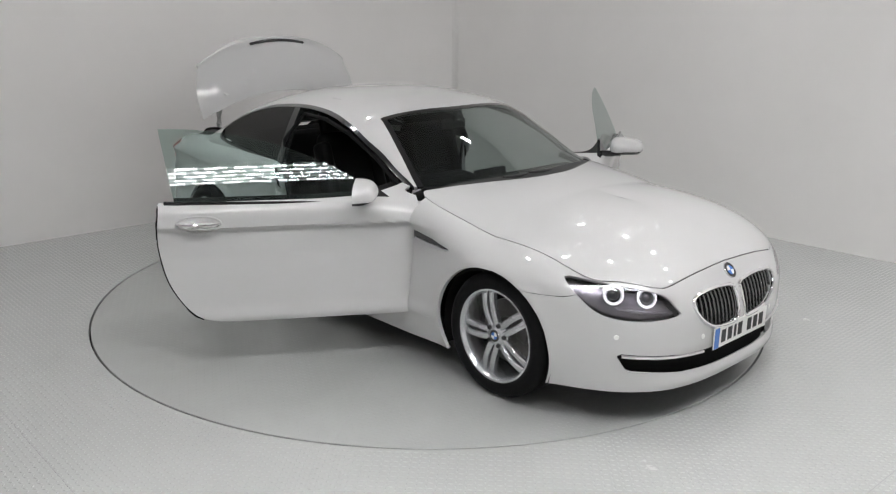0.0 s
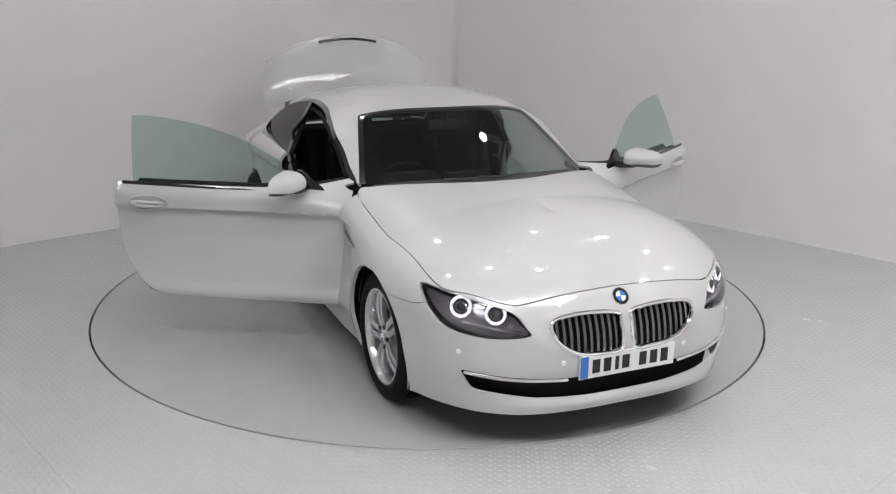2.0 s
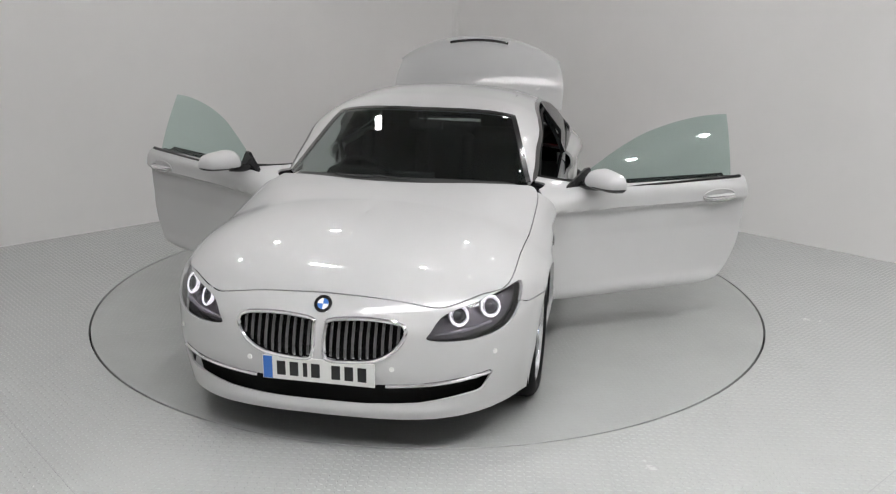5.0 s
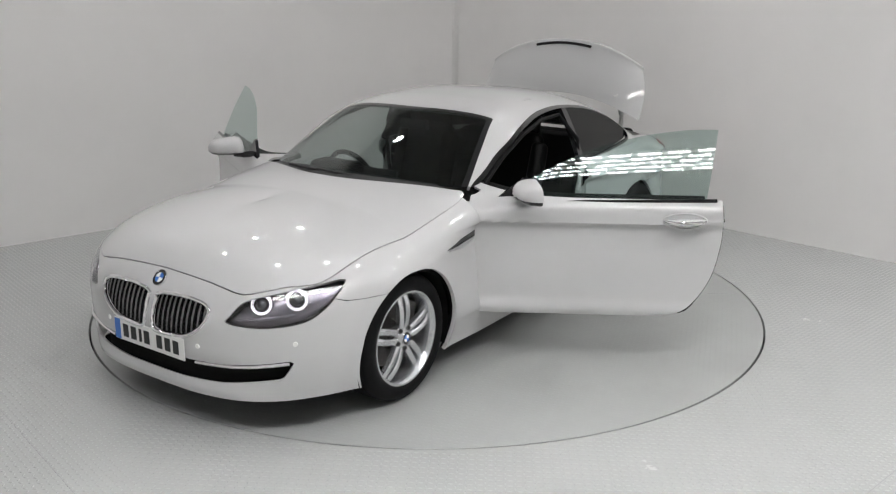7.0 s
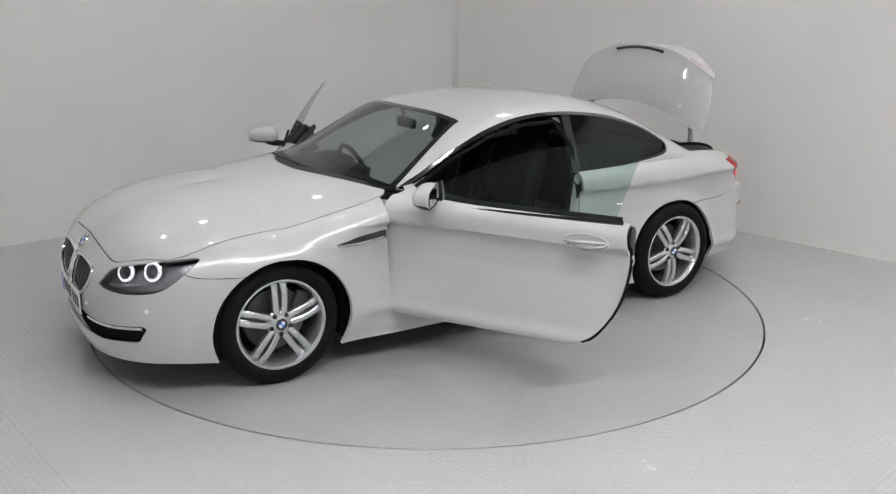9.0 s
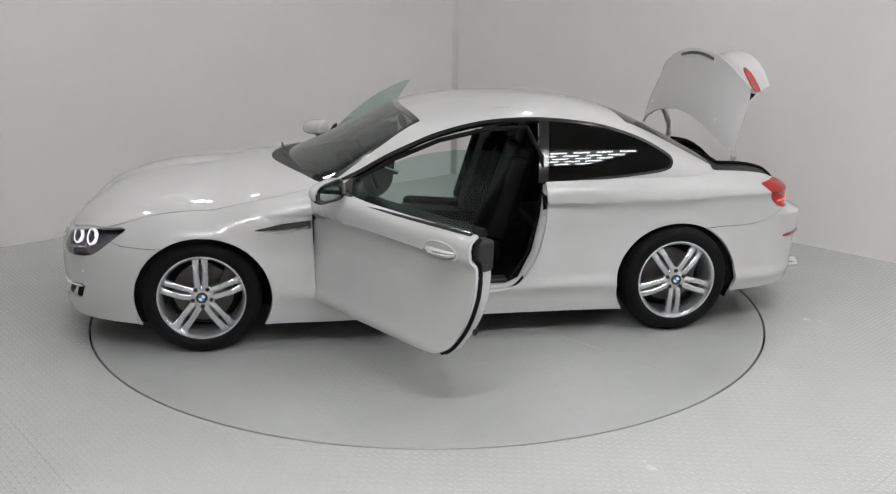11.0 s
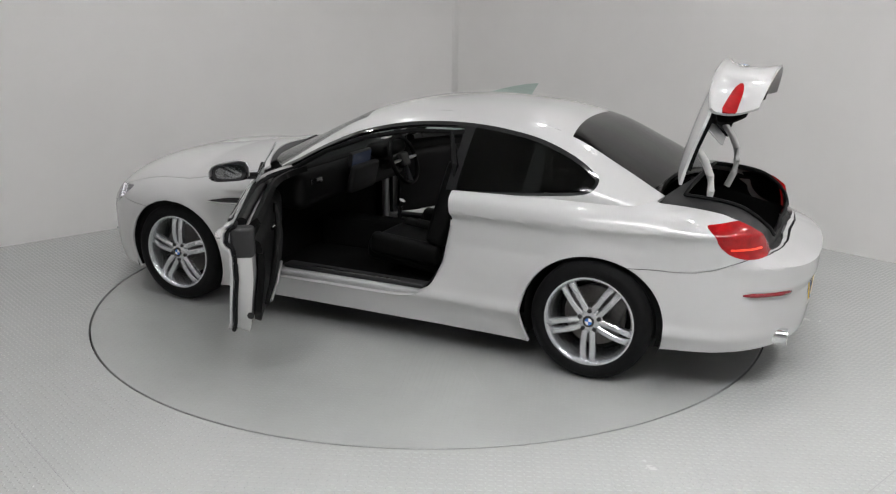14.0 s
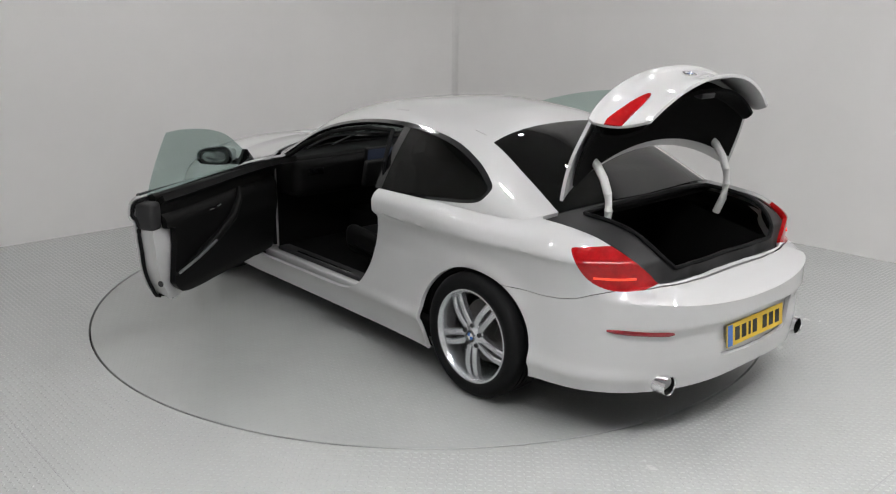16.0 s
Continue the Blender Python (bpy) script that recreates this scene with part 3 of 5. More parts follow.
def rw_field(x, y, z):
    return np.maximum(x + 1.15 + 0.09 * y * y, np.abs(y) - (0.545 - 0.16 * (x + 1.177)))


# ---- the car ----
def roundel(name, m, r, parent):
    """Round badge: dark ring with blue and white quarters."""
    bm = bmesh.new()
    lathe(bm, [(0.0001, 0.004), (r * 0.98, 0.004), (r, 0.002), (r, -0.004)], 40, "Z")
    bm.transform(m)
    ob = part(name, bm, BLACKGLOSS, parent, "round badge with dark ring and blue and white quarters")
    for k in range(4):
        bm = bmesh.new()
        ps = [bm.verts.new((0, 0, 0.0062))] + [bm.verts.new((r * 0.62 * math.cos(t), r * 0.62 * math.sin(t), 0.0062)) for t in np.linspace(k * math.pi / 2, (k + 1) * math.pi / 2, 9)]
        f = bm.faces.new(ps)
        bmesh.ops.extrude_face_region(bm, geom=[f])
        bm.verts.ensure_lookup_table()
        for v in bm.verts[len(ps):]:
            v.co.z -= 0.0015
        bmesh.ops.recalc_face_normals(bm, faces=bm.faces[:])
        bm.transform(m)
        part("badge_quarter", bm, BLUE if k % 2 else WHITE, ob, smooth=False)
    bm = bmesh.new()
    lathe(bm, [(r * 0.97, 0.003), (r * 1.0, 0.006), (r * 1.05, 0.003), (r * 1.05, -0.004)], 40, "Z")
    bm.transform(m)
    part("badge_rim", bm, CHROME, ob)
    return ob


def wheel(name, width, face_y, x, side, car, spin):
    """Tyre, double-spoke alloy rim and brake disc; the face looks along +y before it is turned to its side."""
    w = new(name)
    w.parent = car
    R, rr = WZ, 0.247
    h = width / 2
    bm = bmesh.new()
    prof = [(rr - 0.006, h - 0.030), (rr + 0.004, h - 0.012), (rr + 0.022, h - 0.003), (rr + 0.045, h), (R - 0.030, h - 0.006), (R - 0.013, h - 0.018), (R - 0.003, h - 0.036)]
    for g in (0.055, 0.02, -0.02, -0.055):
        prof += [(R, g + 0.014), (R, g + 0.004), (R - 0.007, g + 0.003), (R - 0.007, g - 0.003), (R, g - 0.004)]
    prof += [(R - 0.003, -h + 0.036), (R - 0.013, -h + 0.018), (R - 0.03, -h + 0.006), (rr + 0.045, -h), (rr, -h + 0.02)]
    lathe(bm, prof, 72)
    part("tyre", bm, RUBBER, w, "black low-profile road tyre", split=0.9)
    rim = bmesh.new()
    y = h - 0.022
    lathe(rim, [(rr - 0.008, y - 0.02), (rr + 0.004, y + 0.004), (rr + 0.002, y + 0.010), (rr - 0.008, y + 0.010), (rr - 0.014, y + 0.002), (rr - 0.022, y - 0.012), (rr - 0.026, y - 0.05),
                (rr - 0.040, -h + 0.06), (rr - 0.012, -h + 0.02), (rr, -h + 0.03)], 72)
    rim = part("rim", rim, ALLOY, w, "silver alloy rim with five pairs of spokes", split=0.5)
    # one spoke: a tapered bar that leans outwards and dishes in towards the hub
    for k in range(5):
        for sgn in (-1, 1):
            bm = bmesh.new()
            rows = []
            for a in np.linspace(0, 1, 9):
                r = 0.052 + (rr - 0.016 - 0.052) * a
                off = sgn * (0.0185 + 0.006 * math.sin(math.pi * min(a * 0.9, 1)) + 0.003 * a)
                hw = 0.0180 - 0.002 * a + 0.006 * a ** 6
                top = y - 0.012 + 0.016 * math.sin(math.pi * (0.15 + 0.7 * a)) - 0.012 * a ** 3
                rows.append([(off - hw, top - 0.032, r), (off - hw * 0.95, top - 0.006, r), (off - hw * 0.55, top, r), (off + hw * 0.55, top, r), (off + hw * 0.95, top - 0.006, r), (off + hw, top - 0.032, r)])
            vs = [[bm.verts.new(p) for p in row] for row in rows]
            for A, B in zip(vs, vs[1:]):
                for i in range(6):
                    j = (i + 1) % 6
                    bm.faces.new((A[i], A[j], B[j], B[i]))
            bm.faces.new(vs[0])
            bm.faces.new(vs[-1][::-1])
            bmesh.ops.recalc_face_normals(bm, faces=bm.faces[:])
            bm.transform(Matrix.Rotation(spin + k * 2 * math.pi / 5, 4, "Y"))
            part("spoke", bm, ALLOY, rim, split=0.7)
    bm = bmesh.new()
    lathe(bm, [(0.031, y + 0.002), (0.038, y - 0.002), (0.066, y - 0.010), (0.074, y - 0.018), (0.074, y - 0.05)], 40)
    part("hub", bm, ALLOY, rim)
    for k in range(5):
        t = spin + (k + 0.5) * 2 * math.pi / 5
        bm = bmesh.new()
        lathe(bm, [(0.0001, y + 0.0), (0.0105, y + 0.0), (0.012, y - 0.003), (0.012, y - 0.02)], 12, centre=(0.056 * math.sin(t), 0, 0.056 * math.cos(t)))
        part("wheel_bolt", bm, INK, rim)
    bm = bmesh.new()
    lathe(bm, [(0.0001, -0.01), (0.075, -0.01), (0.08, 0.0), (0.170, 0.0), (0.172, -0.006), (0.172, -0.026), (0.0001, -0.026)], 48)
    part("brake_disc", bm, DISC, w, "worn steel brake disc")
    bm = bmesh.new()
    box(bm, -0.135, 0.0, 0.06, 0.075, 0.06, 0.17, bevel=0.012, m=Matrix.Rotation(-0.35, 4, "Y"))
    part("brake_caliper", bm, DISC, w)
    bm = bmesh.new()
    lathe(bm, [(0.0001, -0.05), (0.20, -0.05), (0.212, -0.08)], 40)
    part("wheel_backing", bm, PIT, w)
    roundel("centre_cap", Matrix.Translation((0, y + 0.001, 0)) @ Matrix.Rotation(-math.pi / 2, 4, "X"), 0.031, rim)
    w.matrix_basis = pose(x, side * (face_y - y - 0.004), WZ, 0, 0, 0 if side > 0 else 180)
    return w


def edge_loop(sheet):
    """The longest border of a sheet, in order."""
    count = {}
    for f in sheet[1]:
        for a, b in zip(f, f[1:] + f[:1]):
            count[(a, b)] = count.get((a, b), 0) + 1
    nxt = {a: b for (a, b) in count if (b, a) not in count}
    best = []
    seen = set()
    for s in list(nxt):
        if s in seen:
            continue
        chain, c = [], s
        while c in nxt and c not in seen:
            seen.add(c)
            chain.append(c)
            c = nxt[c]
        if len(chain) > len(best):
            best = chain
    P = sheet[0][best]
    keep = [0]
    for i in range(1, len(P)):
        if np.linalg.norm(P[i] - P[keep[-1]]) > 0.008:
            keep.append(i)
    return P[keep]


def door_glass_sheet():
    """The frameless pane: an even curve that leans in, with a sharp upper rear corner."""
    rows = [[(x, float(belt_y(x)) - 0.006 - 0.43 * (z - 0.93) - 0.30 * (z - 0.93) ** 2, z) for z in np.linspace(0.90, 1.325, 40)] for x in np.linspace(0.70, -0.60, 70)]
    top = spl([-0.60, -0.45, -0.26, 0.04, 0.28, 0.49, 0.70], [1.316, 1.312, 1.292, 1.228, 1.135, 1.028, 0.905])
    return clip(grid(rows), lambda x, y, z: np.maximum.reduce([z - top(x), 0.915 - z, -0.497 - 0.21 * (z - 0.94) - x]))[0]


def door(side, name, skin, frame_sheet, card_sheet, glass_sheet, car):
    """An open door: skin, frame, trim card, glass, mirror and handle, hung on its front edge."""
    fl = (lambda s: s) if side > 0 else flip
    d = panel(name, fl(skin), PAINT, car, 0.014, "white car door standing wide open, glass up")
    y = lambda v: v * side
    panel("door_frame", fl(frame_sheet), PAINT, d, 0.092, "white painted inner door frame")
    panel("trim_card", fl(card_sheet), LEATHER, d, 0.035, "black leather door trim card")
    g = panel("window_glass", fl(glass_sheet), GLASS, d, 0.004, "frameless green-tinted door glass, fully raised")
    g.visible_shadow = False
    bm = bmesh.new()
    tube(bm, fl((edge_loop(shift(skin, 0.03)), []))[0], 0.011, 6, closed=True)
    part("door_seal", bm, RUBBER, d, "black rubber weatherstrip")
    # waist rail
    xs = np.linspace(0.62, -0.55, 24)
    bm = bmesh.new()
    zz = spl([-0.56, -0.1, 0.66], [0.957, 0.942, 0.922])
    yy = [float(np.interp(float(zz(x)), [0.9, 1.0], [belt_y(x) + 0.012, belt_y(x) - 0.004])) for x in xs]
    tube(bm, [(x, y(v + 0.006), float(zz(x)) + 0.002) for x, v in zip(xs, yy)], 0.011, 8)
    part("waist_rail", bm, BLACKGLOSS, d, "gloss black window rail")
    # upper trim that closes the door's top
    bm = bmesh.new()
    tube(bm, [(x, y(v - 0.042), float(zz(x)) - 0.020) for x, v in zip(xs[2:-1], yy[2:-1])], 0.026, 10, flat=0.9)
    part("upper_trim", bm, LEATHER, d)
    # mirror sail, arm and shell
    bm = bmesh.new()
    V = [(0.665, 0.925), (0.44, 0.93), (0.475, 1.055), (0.50, 1.05)]
    a = [bm.verts.new((x, y(float(belt_y(x)) + 0.008 - max(z - 0.93, 0) * 0.35), z)) for x, z in V]
    b = [bm.verts.new((v.co.x, v.co.y - y(0.02), v.co.z)) for v in a]
    bm.faces.new(a)
    bm.faces.new(b[::-1])
    for i in range(4):
        bm.faces.new((a[i], b[i], b[(i + 1) % 4], a[(i + 1) % 4]))
    bmesh.ops.recalc_face_normals(bm, faces=bm.faces[:])
    part("mirror_sail", bm, BLACKGLOSS, d, "gloss black triangular mirror mount", smooth=False)
    bm = bmesh.new()
    tube(bm, [(0.535, y(0.83), 0.962), (0.525, y(0.90), 0.962), (0.505, y(0.96), 0.970)], 0.022, 10)
    part("mirror_arm", bm, BLACKGLOSS, d)
    # shell: a rounded wedge, blunt ahead and cut flat behind
    rows = []
    for u in np.linspace(0, 1, 15):
        yy2 = 0.885 + 0.225 * u
        prof = (1 - (2 * u - 1) ** 4) ** 0.5
        up, down = (0.078 - 0.030 * u ** 1.5) * (0.3 + 0.7 * prof), 0.046 * (0.45 + 0.55 * prof)
        row = []
        for a2 in np.linspace(-math.pi / 2, math.pi / 2, 15):
            sn = math.sin(a2)
            row.append((0.455 - 0.055 * u + 0.125 * prof ** 0.7 * math.cos(a2) ** 0.7 * (1 - 0.15 * u), y(yy2), 0.998 + (up if sn > 0 else down) * math.copysign(abs(sn) ** 0.9, sn)))
        rows.append(row)
    V, F = grid(rows)
    if side < 0:
        F = [f[::-1] for f in F]
    top, bot = clip((V, F), lambda x, yq, z: 0.977 - z)
    panel("mirror_cap", top, PAINT, d, 0.004, "white door mirror shell")
    panel("mirror_base", bot, BLACKGLOSS, d, 0.004, "gloss black lower mirror shell")
    bm = bmesh.new()
    pts = []
    for t in np.linspace(0, 2 * math.pi, 28, endpoint=False):
        pts.append(bm.verts.new((0.4315 - 0.0275 * 0.836 * math.copysign(abs(math.cos(t)) ** 0.6, math.cos(t)), y(0.9975 + 0.094 * math.copysign(abs(math.cos(t)) ** 0.6, math.cos(t))), 0.998 + 0.050 * math.copysign(abs(math.sin(t)) ** 0.7, math.sin(t)))))
    bm.faces.new(pts if side < 0 else pts[::-1])
    f = bmesh.ops.inset_region(bm, faces=bm.faces[:], thickness=0.012)
    part("mirror_frame", bm, BLACKGLOSS, d, smooth=False)
    bm = bmesh.new()
    pts = []
    for t in np.linspace(0, 2 * math.pi, 28, endpoint=False):
        pts.append(bm.verts.new((0.4285 - 0.0275 * 0.658 * math.copysign(abs(math.cos(t)) ** 0.6, math.cos(t)), y(0.9975 + 0.074 * math.copysign(abs(math.cos(t)) ** 0.6, math.cos(t))), 0.998 + 0.035 * math.copysign(abs(math.sin(t)) ** 0.7, math.sin(t)))))
    f = bm.faces.new(pts if side < 0 else pts[::-1])
    bmesh.ops.extrude_face_region(bm, geom=[f])
    part("mirror_glass", bm, MIRROR, d, smooth=False)
    # pull handle in its cup
    hx, hz = -0.38, 0.852
    hy = wing_y(hx, hz) - 0.002
    bm = bmesh.new()
    tube(bm, [(hx + 0.105, y(hy), hz - 0.004), (hx + 0.085, y(hy + 0.016), hz - 0.002), (hx + 0.04, y(hy + 0.027), hz + 0.001), (hx - 0.03, y(hy + 0.029), hz + 0.003),
              (hx - 0.085, y(hy + 0.020), hz + 0.004), (hx - 0.108, y(hy), hz + 0.004)], [0.010, 0.016, 0.020, 0.020, 0.016, 0.010], 10, flat=0.8)
    part("door_handle", bm, PAINT, d, "white pull handle with chrome strip")
    bm = bmesh.new()
    tube(bm, [(hx + 0.112, y(hy + 0.004), hz - 0.002), (hx + 0.085, y(hy + 0.026), hz - 0.006), (hx + 0.03, y(hy + 0.042), hz - 0.005), (hx - 0.03, y(hy + 0.044), hz - 0.003), (hx - 0.085, y(hy + 0.030), hz - 0.001), (hx - 0.112, y(hy + 0.004), hz + 0.004)], [0.006, 0.012, 0.013, 0.013, 0.012, 0.006], 10)
    part("handle_strip", bm, CHROME, d, "chrome handle strip")
    bm = bmesh.new()
    tube(bm, [(hx + 0.115 * math.cos(t), y(hy + 0.003), hz + 0.042 * math.sin(t)) for t in np.linspace(0, 2 * math.pi, 36, endpoint=False)], 0.0055, 8, closed=True)
    part("handle_cup", bm, PAINT, d, "raised white rim of the handle's cup")
    # inside: armrest bar, pull and latch
    bm = bmesh.new()
    tube(bm, [(-0.46, y(0.721), 0.50), (-0.30, y(0.704), 0.545), (-0.05, y(0.696), 0.63), (0.12, y(0.698), 0.70), (0.22, y(0.711), 0.79), (0.24, y(0.721), 0.86)], [0.014, 0.022, 0.026, 0.026, 0.022, 0.012], 10)
    part("armrest", bm, LEATHER, d, "black curved armrest and pull")
    bm = bmesh.new()
    tube(bm, [(-0.47, y(0.698), 0.515), (-0.30, y(0.679), 0.56), (-0.12, y(0.670), 0.615)], 0.008, 8)
    part("armrest_strip", bm, SATIN, d, "satin metal trim strip")
    bm = bmesh.new()
    tube(bm, [(-0.12, y(0.711), 0.80), (-0.06, y(0.701), 0.80), (0.0, y(0.711), 0.802)], 0.009, 8)
    part("inner_latch", bm, CHROME, d, "chrome inner door latch")
    bm = bmesh.new()
    box(bm, -0.515, y(0.80), 0.73, 0.02, 0.035, 0.05, bevel=0.005)
    part("door_lock", bm, PLASTIC, d)
    bm = bmesh.new()
    box(bm, -0.548, y(0.815), 0.850, 0.088, 0.115, 0.155, bevel=0.022)
    part("jamb_cover", bm, PLASTIC, d, "black cover over the door's upper rear end")
    bm = bmesh.new()
    lathe(bm, [(0.0001, 0.004), (0.016, 0.004), (0.018, 0.0)], 16, "X", centre=(-0.51, y(0.80), 0.45))
    part("door_plug", bm, PLASTIC, d)
    hx, hy = 0.755, 0.865
    d.matrix_basis = Matrix.Translation((hx, y(hy), 0)) @ Matrix.Rotation(-side * radians(DOOR_ANGLE), 4, "Z") @ Matrix.Translation((-hx, -y(hy), 0))
    return d


DOOR_ANGLE, LID_ANGLE = 58.8, 77.0


def seat(name, x, y, parent):
    s = new(name)
    s.parent = parent
    bm = bmesh.new()
    box(bm, x, y, 0.44, 0.52, 0.46, 0.15, bevel=0.05, m=Matrix.Rotation(-0.10, 4, "Y"))
    part("seat_cushion", bm, LEATHER, s)
    for k in (-1, 1):
        bm = bmesh.new()
        box(bm, x - 0.02, y + k * 0.215, 0.49, 0.48, 0.09, 0.14, bevel=0.04, m=Matrix.Rotation(-0.08, 4, "Y"))
        part("cushion_bolster", bm, LEATHER, s)
        bm = bmesh.new()
        box(bm, x - 0.30, y + k * 0.20, 0.80, 0.14, 0.09, 0.55, bevel=0.04, m=Matrix.Rotation(-0.30, 4, "Y"))
        part("back_bolster", bm, LEATHER, s)
    bm = bmesh.new()
    box(bm, x - 0.34, y, 0.80, 0.15, 0.42, 0.66, bevel=0.055, m=Matrix.Rotation(-0.30, 4, "Y"), taper=0.9)
    part("backrest", bm, LEATHER, s)
    bm = bmesh.new()
    box(bm, x - 0.475, y, 1.17, 0.10, 0.27, 0.19, bevel=0.045, m=Matrix.Rotation(-0.22, 4, "Y"))
    part("headrest", bm, LEATHER, s)
    for k in (-1, 1):
        bm = bmesh.new()
        tube(bm, [(x - 0.44, y + k * 0.06, 1.04), (x - 0.46, y + k * 0.06, 1.12)], 0.007, 8)
        part("headrest_post", bm, CHROME, s)
    return s


def number_plate(name, m, material, parent, label):
    """Plate with a blue band and plain dark bars for its characters."""
    bm = bmesh.new()
    box(bm, 0, 0, 0, 0.52, 0.111, 0.006, bevel=0.002)
    bm.transform(m)
    p = part(name, bm, material, parent, label, smooth=False)
    bm = bmesh.new()
    box(bm, -0.235, 0, 0.002, 0.042, 0.105, 0.005)
    bm.transform(m)
    part("blue_band", bm, BLUE, p, smooth=False)
    for k, u in enumerate((-0.172, -0.112, -0.060, -0.012, 0.082, 0.142, 0.202)):
        bm = bmesh.new()
        box(bm, u, 0, 0.003, 0.020 if k == 2 else 0.040, 0.066, 0.003)
        bm.transform(m)
        part("dark_bar", bm, INK, p, smooth=False)
    return p


def build_car():
    car = new("car")
    tagged(car, "white two-door coupe with both doors and boot open, on the turntable", "car")
    body = body_sheet()
    _, body = clip(body, lambda x, y, z: np.where((x < 1.2) & (x > -1.93), z - cabin_z(x, y) - 0.0, 1.0))
    _, body = clip(body, arch_field)
    whole = body
    gap = 0.0018
    # boot lid and its opening
    lid = lid_sheet()
    _, body = clip(body, lambda x, y, z: lid_field(x, y, z) - gap)
    # lamps, grilles and mouths
    fa = lambda x, y: y - (x - 1.975)
    ra = lambda x, y: y + (x + 2.025)
    lampf = lambda x, y, z: np.where(x > 1.6, HEADLAMP(fa(x, y), z), 1.0)
    tailf = lambda x, y, z: np.where(x < -1.85, TAILLAMP(ra(x, y), z), 1.0)
    kidf = lambda x, y, z: np.where(x > 2.05, KIDNEY(y, z), 1.0)
    mouf = lambda x, y, z: np.where(x > 1.9, MOUTH(y, z), 1.0)
    headlamp, body = clip(body, lampf)
    taillamp, body = clip(body, tailf)
    _, body = clip(body, kidf)
    _, body = clip(body, mouf)
    # bonnet
    hoodf = lambda x, y, z: np.where((x > 0.6) & (z > 0.6), HOOD(x, y), 1.0)
    hood, body = clip(body, lambda x, y, z: hoodf(x, y, z) + gap)
    _, body = clip(body, lambda x, y, z: hoodf(x, y, z) - gap)
    # door
    doorf = lambda x, y, z: np.where(y > 0.55, DOOR(x, z), 1.0)
    skin, body = clip(body, lambda x, y, z: doorf(x, y, z) + gap)
    _, body = clip(body, lambda x, y, z: doorf(x, y, z) - gap)
    # wings, quarters, bumpers, sills
    front, rest = clip(body, lambda x, y, z: 0.55 - x)
    front = clip(front, lambda x, y, z: 0.3115 - z + np.where(x > 1.2, -1, 0))
    skirt_f, front = front[1], front[0]
    cowl, front = clip(front, lambda x, y, z: np.maximum.reduce([y - 0.70, 0.90 - z, x - 1.15]))
    panel("scuttle_panel", shift(both(cowl), 0.004), PLASTIC, car, 0.008, "black plastic scuttle under the windscreen")
    fender, bumper = clip(front, lambda x, y, z: FENDER(x, z) + gap)
    _, bumper = clip(bumper, lambda x, y, z: FENDER(x, z) - gap)
    sill, rear = clip(rest, lambda x, y, z: np.where(x > -1.2, z - 0.308, 1.0))
    quarter, rbumper = clip(rear, lambda x, y, z: QUARTER(x, z) + gap)
    _, rbumper = clip(rbumper, lambda x, y, z: QUARTER(x, z) - gap)
    platef = dist(loop([(-0.1, 0.575), (0.26, 0.575), (0.315, 0.56), (0.33, 0.50), (0.30, 0.415), (0.25, 0.395), (-0.1, 0.395)], 4))
    recess, rbumper = clip(rbumper, lambda x, y, z: np.where(x < -2.2, platef(y, z), 1.0))

    panel("bonnet", both(hood), PAINT, car, 0.014, "long white bonnet")
    pieces = islands(both(bumper))
    panel("front_bumper", pieces[0], PAINT, car, 0.012, "white front bumper with black intake")
    # loose pieces the cuts leave of the bumper sheet, no separate trim
    for p in pieces[1:]:
        panel("bumper_offcut", p, PAINT, car, 0.012)
    panel("rear_bumper", both(rbumper), PAINT, car, 0.02, "white rear bumper")
    panel("plate_recess", shift(both(recess), 0.022), PAINT, car, 0.004)
    for nm, sh, th in (("front_wing", fender, 0.02), ("rear_quarter", quarter, 0.02), ("side_skirt", sill, 0.02), ("side_skirt_front", skirt_f, 0.02)):
        if len(sh[1]):
            # pieces after the largest are leftovers of the same cut sheet
            for n, piece in enumerate(islands(sh)):
                for f in (lambda q: q, flip):
                    panel("panel_offcut" if n else nm.replace("_front", ""), f(piece), PAINT, car, th)

    # dark inner shell behind gaps, lamps and mouths
    _, inner = clip(whole, lambda x, y, z: lid_field(x, y, z) - 0.0)
    _, inner = clip(inner, lambda x, y, z: np.where(y > 0.55, DOOR(x, z), 1.0))
    _, inner = clip(inner, lampf)
    _, inner = clip(inner, tailf)
    panel("inner_shell", draw_in(both(inner), [0.977, 0.945, 0.95], [0, 0, 0]), PIT, car, 0.004)

    # cabin: roof, glass, black window surround
    cabin = cabin_sheet()
    _, cabin = clip(cabin, lambda x, y, z: z - deck_z(x, y) + 0.003)
    scr, cabin = clip(cabin, ws_field)
    scr_in, scr_edge = clip(scr, lambda x, y, z: ws_field(x, y, z) + 0.035)
    rwin, cabin = clip(cabin, rw_field)
    dl = lambda x, y, z: np.where(y > 0.3, DAYLIGHT(x, z), 1.0)
    win, cabin = clip(cabin, dl)
    surround, roof = clip(cabin, lambda x, y, z: dl(x, y, z) - 0.017)
    waist = lambda x, y, z: np.where(y > 0.3, np.maximum(DOOR(x, z), z - WAIST(x) - 0.006), 1.0)
    _, roof = clip(roof, waist)
    ditch = lambda x, y, z: np.where((x < 0.35) & (x > -1.30), np.abs(np.abs(y) - 0.520) - 0.0022, 1.0)
    _, roof = clip(roof, ditch)
    panel("roof", both(roof), PAINT, car, 0.03, "smooth white roof and pillars", inner=HEADLINER)
    wsf = panel("windscreen_border", both(scr_edge), BLACKGLOSS, car, 0.006)
